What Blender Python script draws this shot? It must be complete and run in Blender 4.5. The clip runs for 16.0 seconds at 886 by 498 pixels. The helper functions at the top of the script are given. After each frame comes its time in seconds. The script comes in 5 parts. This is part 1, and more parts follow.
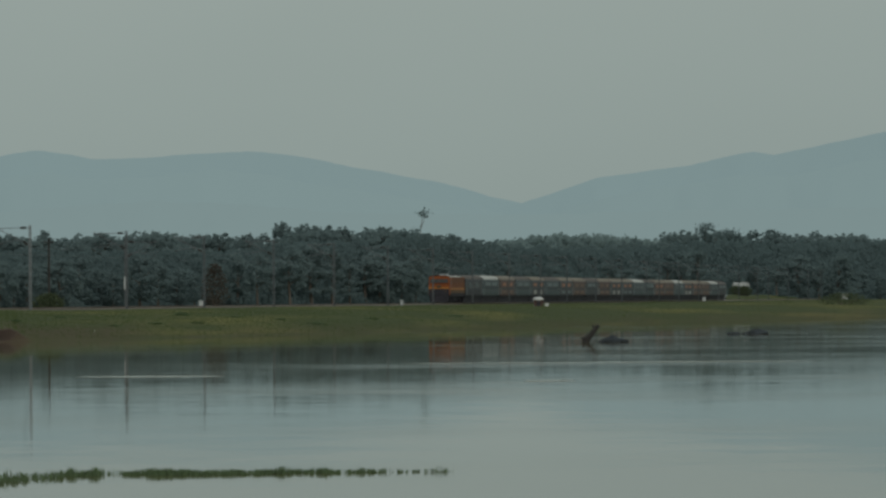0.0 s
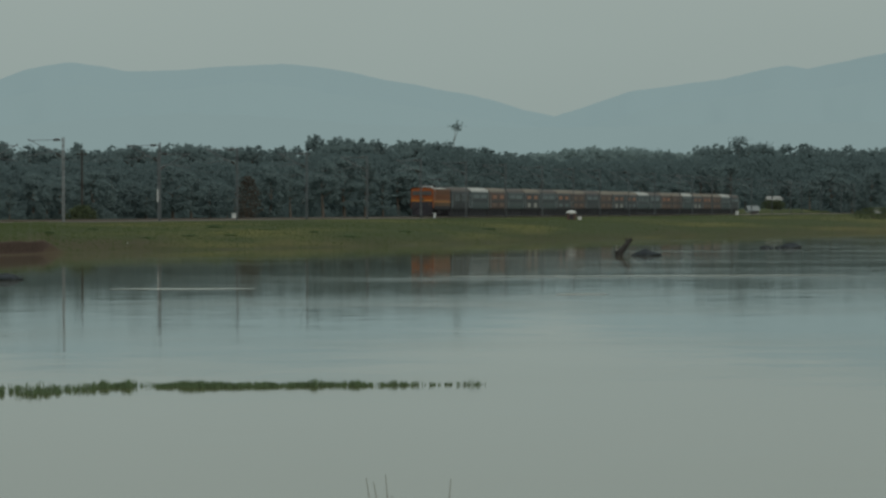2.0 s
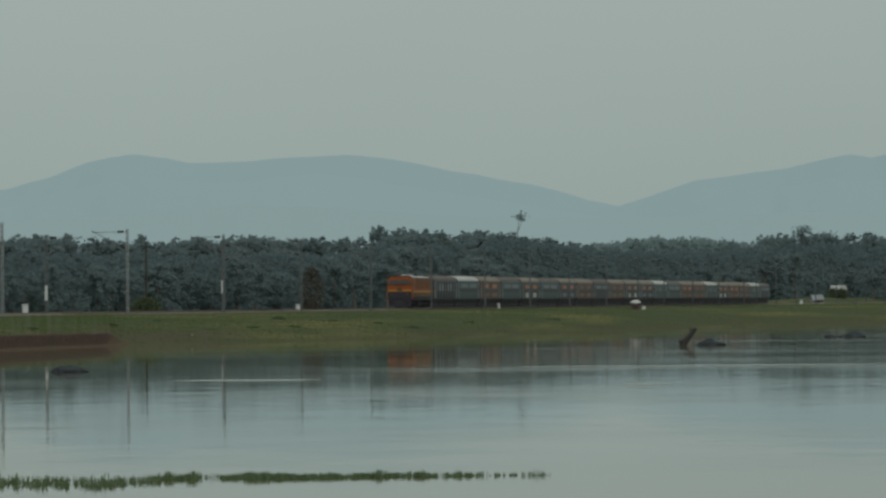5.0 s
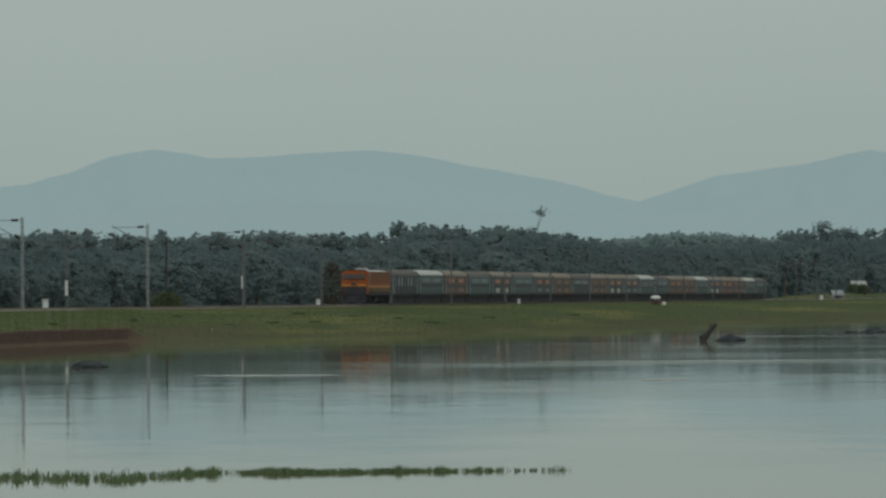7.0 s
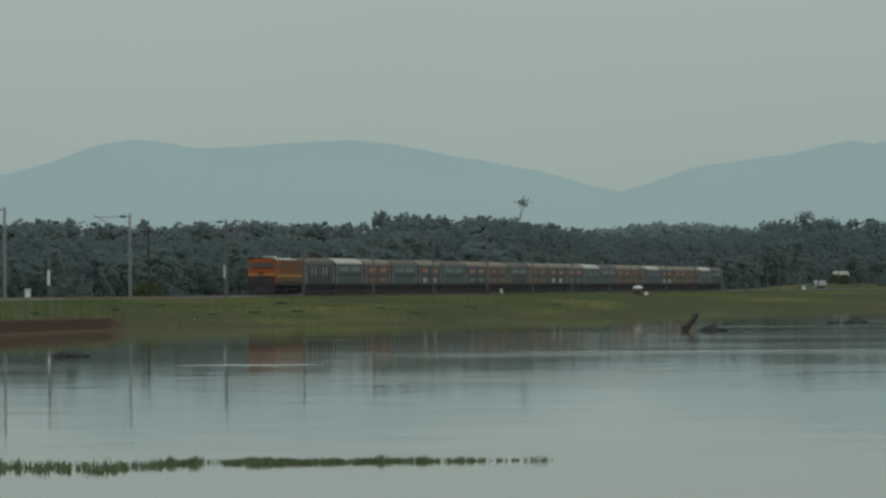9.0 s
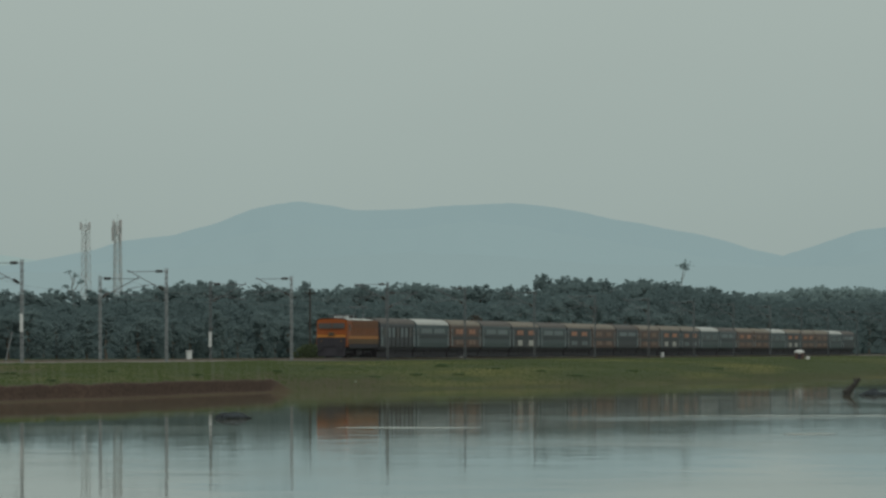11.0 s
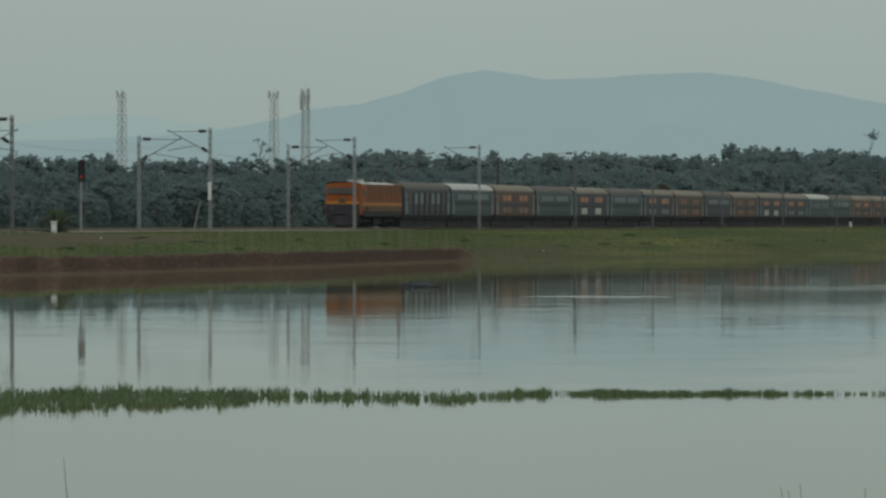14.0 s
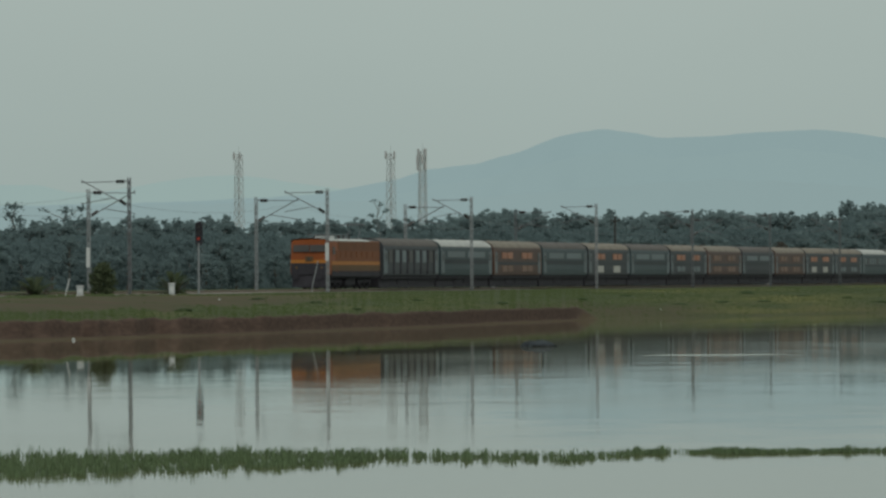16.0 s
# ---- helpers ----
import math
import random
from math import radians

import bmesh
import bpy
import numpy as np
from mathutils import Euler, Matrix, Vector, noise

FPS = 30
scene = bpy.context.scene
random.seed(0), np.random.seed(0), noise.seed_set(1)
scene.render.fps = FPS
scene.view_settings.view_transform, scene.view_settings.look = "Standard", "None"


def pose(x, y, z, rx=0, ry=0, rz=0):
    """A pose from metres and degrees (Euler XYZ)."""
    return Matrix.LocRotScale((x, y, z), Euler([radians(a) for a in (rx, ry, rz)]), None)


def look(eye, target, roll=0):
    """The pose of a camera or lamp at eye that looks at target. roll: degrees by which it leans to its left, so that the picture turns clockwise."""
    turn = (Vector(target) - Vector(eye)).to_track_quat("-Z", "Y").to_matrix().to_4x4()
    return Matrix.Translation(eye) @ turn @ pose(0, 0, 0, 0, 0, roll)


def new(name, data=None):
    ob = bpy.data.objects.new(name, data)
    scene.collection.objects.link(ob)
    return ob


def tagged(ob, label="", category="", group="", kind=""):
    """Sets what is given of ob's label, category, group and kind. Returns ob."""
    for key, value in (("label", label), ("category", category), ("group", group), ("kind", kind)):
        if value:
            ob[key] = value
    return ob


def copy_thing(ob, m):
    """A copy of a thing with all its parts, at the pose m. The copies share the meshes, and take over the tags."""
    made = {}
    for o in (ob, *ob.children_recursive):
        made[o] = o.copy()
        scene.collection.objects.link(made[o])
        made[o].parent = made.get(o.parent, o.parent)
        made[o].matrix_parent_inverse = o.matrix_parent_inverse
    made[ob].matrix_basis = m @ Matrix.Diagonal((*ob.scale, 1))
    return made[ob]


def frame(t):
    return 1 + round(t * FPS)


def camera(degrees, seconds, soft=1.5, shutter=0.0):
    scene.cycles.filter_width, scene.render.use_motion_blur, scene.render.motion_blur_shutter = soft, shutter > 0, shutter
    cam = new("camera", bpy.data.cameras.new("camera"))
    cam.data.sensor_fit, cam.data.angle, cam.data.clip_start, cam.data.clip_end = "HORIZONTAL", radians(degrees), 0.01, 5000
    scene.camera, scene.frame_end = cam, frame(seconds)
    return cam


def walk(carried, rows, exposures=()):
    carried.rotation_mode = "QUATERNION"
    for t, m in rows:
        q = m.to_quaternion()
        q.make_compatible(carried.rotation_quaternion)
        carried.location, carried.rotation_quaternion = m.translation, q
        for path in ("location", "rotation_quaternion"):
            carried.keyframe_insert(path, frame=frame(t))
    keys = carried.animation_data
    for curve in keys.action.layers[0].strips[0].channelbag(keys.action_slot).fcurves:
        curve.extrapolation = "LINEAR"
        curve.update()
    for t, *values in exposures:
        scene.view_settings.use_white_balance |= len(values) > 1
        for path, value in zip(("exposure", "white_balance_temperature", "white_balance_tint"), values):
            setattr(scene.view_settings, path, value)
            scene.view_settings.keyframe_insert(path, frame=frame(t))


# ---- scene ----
cam = camera(7.87, 16.0, soft=2.6, shutter=0.08)
EYE = Vector((0, 0, 2.75))
# seconds, bearing to the right of +y, elevation, roll, all in degrees
TURNS = [
    (0, 2.201, 0.447, -0.38), (0.3, 2.217, 0.326, -0.33), (0.5, 2.245, 0.326, -0.27), (1, 2.448, 0.014, -0.04),
    (1.5, 2.197, -0.124, -0.19), (2, 1.904, -0.325, -0.22), (2.5, 1.852, -0.668, -0.16), (3, 1.482, -0.094, -0.24),
    (3.5, 1.319, -0.146, -0.26), (4, 1.403, 0.370, -0.50), (4.2, 1.339, 0.485, -0.45), (6.3, 1.321, 0.455, -0.49),
    (6.5, 1.234, 0.438, -0.51), (7, 1.159, 0.443, -0.43), (7.5, 0.867, 0.282, -0.48), (8, 0.895, 0.273, -0.50),
    (8.2, 1.004, 0.352, -0.43), (10.3, 1.531, 0.350, -0.47), (10.4, 1.141, 0.498, -0.4), (10.5, -0.520, 0.812, -0.25), (10.6, -1.008, 1.113, -0.25),
    (10.7, -0.372, 0.990, -0.2), (10.8, 0.131, 0.923, -0.19), (11, -0.118, 0.919, -0.13), (11.2, -0.834, 0.729, -0.08), (11.4, -1.369, 0.465, -0.00), (11.5, -0.839, 0.166, 0.1), (11.6, -0.556, -0.037, 0.17),
    (12, -1.364, 0.039, -0.00), (12.5, -1.192, -0.030, 0.14), (13, -1.015, -0.250, 0.22), (13.5, -1.198, -0.041, 0.08),
    (14, -1.790, -0.245, 0.00), (14.5, -1.935, -0.176, -0.03), (15, -2.332, -0.024, -0.17), (15.5, -2.277, 0.055, -0.00),
    (16, -2.833, 0.289, -0.40),
]


def aim(bearing, elevation):
    b, e = radians(bearing), radians(elevation)
    return EYE + 100 * Vector((math.sin(b) * math.cos(e), math.cos(b) * math.cos(e), math.sin(e)))


walk(cam, [(t, look(EYE, aim(b, e_), r)) for t, b, e_, r in TURNS],
     [(0, 0.0), (0.5, 0.06), (2, 0.13), (3.5, 0.16), (7, 0.26), (11.5, 0.29), (13, 0.27), (14.5, 0.29), (16, 0.35)])

# ---- light ----
world = bpy.data.worlds.new("overcast_sky")
scene.world = world
world.use_nodes = True
wn, wl = world.node_tree.nodes, world.node_tree.links
wn.clear()
sky = wn.new("ShaderNodeTexSky")
sky.sky_type, sky.sun_disc = "NISHITA", False
sky.sun_elevation, sky.sun_rotation = radians(38), radians(150)
sky.air_density, sky.dust_density, sky.ozone_density = 1.5, 6.0, 1.0
tc = wn.new("ShaderNodeTexCoord")
sep = wn.new("ShaderNodeSeparateXYZ")
wl.new(tc.outputs["Generated"], sep.inputs[0])
ramp = wn.new("ShaderNodeValToRGB")
ramp.color_ramp.elements[0].position, ramp.color_ramp.elements[0].color = 0.0, (0.262, 0.322, 0.306, 1)
ramp.color_ramp.elements[1].position, ramp.color_ramp.elements[1].color = 0.9, (0.60, 0.66, 0.64, 1)
mid_sky = ramp.color_ramp.elements.new(0.05)
mid_sky.color = (0.318, 0.378, 0.356, 1)
side_sky = ramp.color_ramp.elements.new(0.30)
side_sky.color = (0.54, 0.60, 0.58, 1)
wl.new(sep.outputs["Z"], ramp.inputs[0])
# cloud cover: soft, very large blotches
cloud = wn.new("ShaderNodeTexNoise")
cloud.inputs["Scale"].default_value, cloud.inputs["Detail"].default_value = 6.0, 4.0
stretch = wn.new("ShaderNodeMapping")
stretch.inputs["Scale"].default_value = (1, 1, 2.5)
wl.new(tc.outputs["Generated"], stretch.inputs[0])
wl.new(stretch.outputs[0], cloud.inputs["Vector"])
cl_map = wn.new("ShaderNodeMapRange")
cl_map.inputs["To Min"].default_value, cl_map.inputs["To Max"].default_value = 0.93, 1.07
wl.new(cloud.outputs["Fac"], cl_map.inputs["Value"])
cl_mul = wn.new("ShaderNodeVectorMath")
cl_mul.operation = "SCALE"
wl.new(ramp.outputs[0], cl_mul.inputs[0])
wl.new(cl_map.outputs[0], cl_mul.inputs["Scale"])
sky_bg, cloud_bg, add_bg, out = (wn.new("ShaderNodeBackground"), wn.new("ShaderNodeBackground"),
                                 wn.new("ShaderNodeAddShader"), wn.new("ShaderNodeOutputWorld"))
wl.new(sky.outputs[0], sky_bg.inputs["Color"])
sky_bg.inputs["Strength"].default_value = 0.006
wl.new(cl_mul.outputs[0], cloud_bg.inputs["Color"])
cloud_bg.inputs["Strength"].default_value = 0.92
wl.new(sky_bg.outputs[0], add_bg.inputs[0])
wl.new(cloud_bg.outputs[0], add_bg.inputs[1])
wl.new(add_bg.outputs[0], out.inputs["Surface"])
sun_data = bpy.data.lights.new("sun", "SUN")
sun_data.energy, sun_data.angle, sun_data.color = 0.8, radians(60), (1.0, 0.97, 0.92)
sun = new("sun", sun_data)
sun.matrix_world = look((20, -80, 55), (0, 0, 0))

# ---- plan ----
FOC = 11400.0
MID = -400.0
HZ = 155.0
AT = (1441.0 - MID) / FOC           # bearing of the track, radians
DIR = Vector((math.sin(AT), math.cos(AT), 0))
SIDE = Vector((math.cos(AT), -math.sin(AT), 0))   # towards the water
TRACK = 116.05                      # distance of the track's centre line from the eye
RAIL = 2.20


def at(u, d, z=0.0):
    """The place at bearing unit u and distance d."""
    b = (u - MID) / FOC
    return Vector((d * math.sin(b), d * math.cos(b), z))


def height(v, d):
    """The height that stands at elevation unit v at distance d."""
    return EYE.z + (HZ - v) * d / FOC


def on_track(s, off=0.0, z=0.0):
    """s metres along the track from the eye's foot point, off metres towards the water."""
    return DIR * s - SIDE * (TRACK - off) + Vector((0, 0, z))


def track_d(u, off=0.0):
    a = max(AT - (u - MID) / FOC, 0.03)
    return (TRACK - off) / math.sin(min(a, 1.5))


def track_s(u, off=0.0):
    return (TRACK - off) / math.tan(AT - (u - MID) / FOC)


SHORE_U = [-9000, -1900, -1650, -1300, -1000, -709, -400, -200, 100, 300, 700, 1100, 9000]
SHORE_D = [280, 302, 316, 346, 386, 448, 486, 512, 585, 660, 790, 900, 940]


def smooth(a, b, x):
    x = min(max((x - a) / (b - a), 0.0), 1.0)
    return x * x * (3 - 2 * x)


def shore(b):
    u = b * FOC + MID
    d = float(np.interp(u, SHORE_U, SHORE_D))
    return d + 2.5 * noise.noise((u * 0.02, 3.1, 0)) + 1.2 * noise.noise((u * 0.09, 7.7, 0))


def ground_z(x, y):
    r = math.hypot(x, y)
    b = math.atan2(x, y)
    if abs(b) > 1.3:
        return 1.1 if r < 14 else 1.1 + 0.9 * smooth(30, 200, r)
    near = 1.1 - 2.7 * smooth(9, 30, r)
    u = b * FOC + MID
    q = r - shore(b)
    if q < 0:
        return max(near, max(-1.4, q * 0.12 - 0.02))
    across = (x * SIDE.x + y * SIDE.y) + TRACK        # metres from the track, towards the water
    bank = 0.03 + 0.76 * smooth(-690, -730, u) * (1 + 0.25 * noise.noise((u * 0.03, 1.0, 0)))
    ledge = 3.0 * smooth(-690, -730, u)
    lip = smooth(ledge, ledge + 0.9, q) if u < -700 else smooth(0.0, 12.0, q)
    z = 0.012 * min(q, ledge) + bank * lip * (1 + 0.12 * noise.noise((u * 0.11, 9, 0)))
    left = max(across - 4.0, 0.0)
    rise = q / max(q + left, 1e-3)
    z += (1.92 - bank) * (rise ** 1.25)
    if across > 5 and q > 1:
        z += 0.10 * noise.noise((x * 0.06, y * 0.03, 0)) * min(1, q / 6) + 0.05 * noise.noise((x * 0.3, y * 0.2, 4))
    if across < 4:
        z = 1.92 - 0.25 * smooth(-5, -12, across) + 1.6 * smooth(-4, -9, across) * smooth(330, 520, u) + 0.08 * noise.noise((x * 0.02, y * 0.02, 0))
    return z


# ---- materials ----
def material(name, color, rough=0.6, metal=0.0, grain=8.0, amount=0.18, stain=0.6, bump=0.0, island=False, glow=None, piece=False, sheen=0.5):
    m = bpy.data.materials.new(name)
    m.use_nodes = True
    n, l = m.node_tree.nodes, m.node_tree.links
    p = n["Principled BSDF"]
    p.inputs["Roughness"].default_value, p.inputs["Metallic"].default_value = rough, metal
    p.inputs["Specular IOR Level"].default_value = sheen
    co = n.new("ShaderNodeTexCoord")
    a, b = n.new("ShaderNodeTexNoise"), n.new("ShaderNodeTexNoise")
    a.inputs["Scale"].default_value, a.inputs["Detail"].default_value = grain, 4
    b.inputs["Scale"].default_value, b.inputs["Detail"].default_value = stain, 3
    for t in (a, b):
        l.new(co.outputs["Object"], t.inputs["Vector"])
    add = n.new("ShaderNodeMath")
    l.new(a.outputs["Fac"], add.inputs[0])
    l.new(b.outputs["Fac"], add.inputs[1])
    last = add.outputs[0]
    top = 1.5
    if island or piece:
        g = n.new("ShaderNodeNewGeometry" if island else "ShaderNodeObjectInfo")
        ad = n.new("ShaderNodeMath")
        ad.operation = "MULTIPLY_ADD"
        l.new(g.outputs["Random Per Island" if island else "Random"], ad.inputs[0])
        ad.inputs[1].default_value = 0.8
        l.new(last, ad.inputs[2])
        last, top = ad.outputs[0], 2.2
    mr = n.new("ShaderNodeMapRange")
    mr.inputs["From Min"].default_value, mr.inputs["From Max"].default_value = 0.5, top
    mr.inputs["To Min"].default_value, mr.inputs["To Max"].default_value = 1 - amount, 1 + amount
    l.new(last, mr.inputs["Value"])
    sc = n.new("ShaderNodeVectorMath")
    sc.operation = "SCALE"
    sc.inputs[0].default_value = color
    l.new(mr.outputs[0], sc.inputs["Scale"])
    l.new(sc.outputs[0], p.inputs["Base Color"])
    if bump:
        bp = n.new("ShaderNodeBump")
        bp.inputs["Strength"].default_value, bp.inputs["Distance"].default_value = bump, 0.02
        l.new(a.outputs["Fac"], bp.inputs["Height"])
        l.new(bp.outputs[0], p.inputs["Normal"])
    if glow:
        p.inputs["Emission Color"].default_value, p.inputs["Emission Strength"].default_value = (*glow[:3], 1), glow[3]
    return m


def ground_material():
    m = material("grass_ground", (0.043, 0.055, 0.022), 0.95, grain=0.6, amount=0.3, stain=0.05, bump=0.6)
    n, l = m.node_tree.nodes, m.node_tree.links
    p = n["Principled BSDF"]
    old = p.inputs["Base Color"].links[0].from_socket
    co = n.new("ShaderNodeTexCoord")
    # dry, yellowed drifts lying along the shore
    mp = n.new("ShaderNodeMapping")
    mp.inputs["Scale"].default_value = (0.05, 0.012, 1)
    l.new(co.outputs["Object"], mp.inputs[0])
    dry = n.new("ShaderNodeTexNoise")
    dry.inputs["Scale"].default_value, dry.inputs["Detail"].default_value = 1.0, 5
    l.new(mp.outputs[0], dry.inputs["Vector"])
    r1 = n.new("ShaderNodeMapRange")
    r1.inputs["From Min"].default_value, r1.inputs["From Max"].default_value = 0.5, 0.72
    l.new(dry.outputs["Fac"], r1.inputs["Value"])
    mx = n.new("ShaderNodeMix")
    mx.data_type = "RGBA"
    mx.inputs["B"].default_value = (0.112, 0.104, 0.034, 1)
    l.new(r1.outputs[0], mx.inputs["Factor"])
    l.new(old, mx.inputs["A"])
    # bare red-brown earth where the bank is steep and on low trodden ground
    face = n.new("ShaderNodeAttribute")
    face.attribute_name = "bank_face"
    mx2 = n.new("ShaderNodeMix")
    mx2.data_type = "RGBA"
    em = n.new("ShaderNodeMapping")
    em.inputs["Scale"].default_value = (1.6, 1.6, 5.0)
    l.new(co.outputs["Object"], em.inputs[0])
    earth = n.new("ShaderNodeTexNoise")
    earth.inputs["Scale"].default_value, earth.inputs["Detail"].default_value = 1.0, 6
    l.new(em.outputs[0], earth.inputs["Vector"])
    er = n.new("ShaderNodeValToRGB")
    er.color_ramp.elements[0].position, er.color_ramp.elements[0].color = 0.32, (0.050, 0.035, 0.028, 1)
    er.color_ramp.elements[1].position, er.color_ramp.elements[1].color = 0.70, (0.080, 0.056, 0.044, 1)
    l.new(earth.outputs["Fac"], er.inputs[0])
    l.new(er.outputs[0], mx2.inputs["B"])
    l.new(face.outputs["Fac"], mx2.inputs["Factor"])
    # trodden bare earth
    at_ = n.new("ShaderNodeAttribute")
    at_.attribute_name = "bare_earth"
    mx3 = n.new("ShaderNodeMix")
    mx3.data_type = "RGBA"
    mx3.inputs["B"].default_value = (0.068, 0.050, 0.033, 1)
    l.new(at_.outputs["Fac"], mx3.inputs["Factor"])
    l.new(mx.outputs["Result"], mx3.inputs["A"])
    l.new(mx3.outputs["Result"], mx2.inputs["A"])
    l.new(mx2.outputs["Result"], p.inputs["Base Color"])
    p.inputs["Specular IOR Level"].default_value = 0.05
    return m


def water_material(name="lake_water", calm=0.026, windy=0.062):
    m = bpy.data.materials.new(name)
    m.use_nodes = True
    n, l = m.node_tree.nodes, m.node_tree.links
    p = n["Principled BSDF"]
    p.inputs["Base Color"].default_value = (0.088, 0.080, 0.036, 1)
    p.inputs["IOR"].default_value = 1.14
    co = n.new("ShaderNodeTexCoord")

    def waves(sx, sy, detail, turn):
        mp = n.new("ShaderNodeMapping")
        mp.inputs["Scale"].default_value = (sx, sy, 1)
        mp.inputs["Rotation"].default_value = (0, 0, radians(turn))
        l.new(co.outputs["Object"], mp.inputs[0])
        t = n.new("ShaderNodeTexNoise")
        t.inputs["Scale"].default_value, t.inputs["Detail"].default_value = 1.0, detail
        l.new(mp.outputs[0], t.inputs["Vector"])
        return t.outputs["Fac"]

    rg = n.new("ShaderNodeMapRange")
    rg.inputs["From Min"].default_value, rg.inputs["From Max"].default_value = 0.42, 0.72
    rg.inputs["To Min"].default_value, rg.inputs["To Max"].default_value = calm, windy
    l.new(waves(0.045, 0.035, 5, 6), rg.inputs["Value"])
    # sheltered and calmer under the embankment's shore, ruffled farther out
    dot, lee = n.new("ShaderNodeVectorMath"), n.new("ShaderNodeMapRange")
    dot.operation, dot.inputs[1].default_value = "DOT_PRODUCT", tuple(SIDE)
    l.new(co.outputs["Object"], dot.inputs[0])
    lee.interpolation_type = "SMOOTHSTEP"
    lee.inputs["From Min"].default_value, lee.inputs["From Max"].default_value = 51 - TRACK, 85 - TRACK
    lee.inputs["To Min"].default_value, lee.inputs["To Max"].default_value = 0.2, 1.4
    l.new(dot.outputs["Value"], lee.inputs["Value"])
    # open to the wind again where the lake is wide
    far, wide, most = n.new("ShaderNodeVectorMath"), n.new("ShaderNodeMapRange"), n.new("ShaderNodeMath")
    far.operation, most.operation = "LENGTH", "MAXIMUM"
    l.new(co.outputs["Object"], far.inputs[0])
    wide.inputs["From Min"].default_value, wide.inputs["From Max"].default_value = 235, 310
    wide.inputs["To Min"].default_value, wide.inputs["To Max"].default_value = 0.0, 0.7
    l.new(far.outputs["Value"], wide.inputs["Value"])
    l.new(lee.outputs[0], most.inputs[0])
    l.new(wide.outputs[0], most.inputs[1])
    rm = n.new("ShaderNodeMath")
    rm.operation, half = "MULTIPLY", n.new("ShaderNodeMath")
    half.operation, half.inputs[1].default_value, half.inputs[2].default_value = "MULTIPLY_ADD", 0.55, 0.30
    l.new(most.outputs[0], half.inputs[0])
    l.new(rg.outputs[0], rm.inputs[0])
    l.new(half.outputs[0], rm.inputs[1])
    l.new(rm.outputs[0], p.inputs["Roughness"])
    last = None
    for sx, sy, detail, amp in ((0.10, 0.045, 3, 0.004), (0.35, 0.16, 4, 0.0060), (1.3, 0.5, 3, 0.0016), (4.0, 2.0, 2, 0.0003)):
        bp = n.new("ShaderNodeBump")
        bp.inputs["Strength"].default_value, bp.inputs["Distance"].default_value = 1.0, amp
        l.new(waves(sx, sy, detail, 5), bp.inputs["Height"])
        l.new(most.outputs[0], bp.inputs["Strength"])
        if last:
            l.new(last, bp.inputs["Normal"])
        last = bp.outputs[0]
    l.new(last, p.inputs["Normal"])
    return m


def foliage(name, color, amount=0.12):
    """Matt leaves that let half of the light through."""
    m = material(name, color, 0.9, grain=0.35, amount=amount, stain=0.08, island=True)
    n, l = m.node_tree.nodes, m.node_tree.links
    p, o = n["Principled BSDF"], n["Material Output"]
    p.inputs["Specular IOR Level"].default_value = 0.1
    tr, mx = n.new("ShaderNodeBsdfTranslucent"), n.new("ShaderNodeMixShader")
    l.new(p.inputs["Base Color"].links[0].from_socket, tr.inputs["Color"])
    mx.inputs[0].default_value = 0.5
    l.new(p.outputs[0], mx.inputs[1])
    l.new(tr.outputs[0], mx.inputs[2])
    l.new(mx.outputs[0], o.inputs["Surface"])
    return m


def haze_glow_material(name, color, glow):
    """Far hills: the haze before them is put in as a pale even glow."""
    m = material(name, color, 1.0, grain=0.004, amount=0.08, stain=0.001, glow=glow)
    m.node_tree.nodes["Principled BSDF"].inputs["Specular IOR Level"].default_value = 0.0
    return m


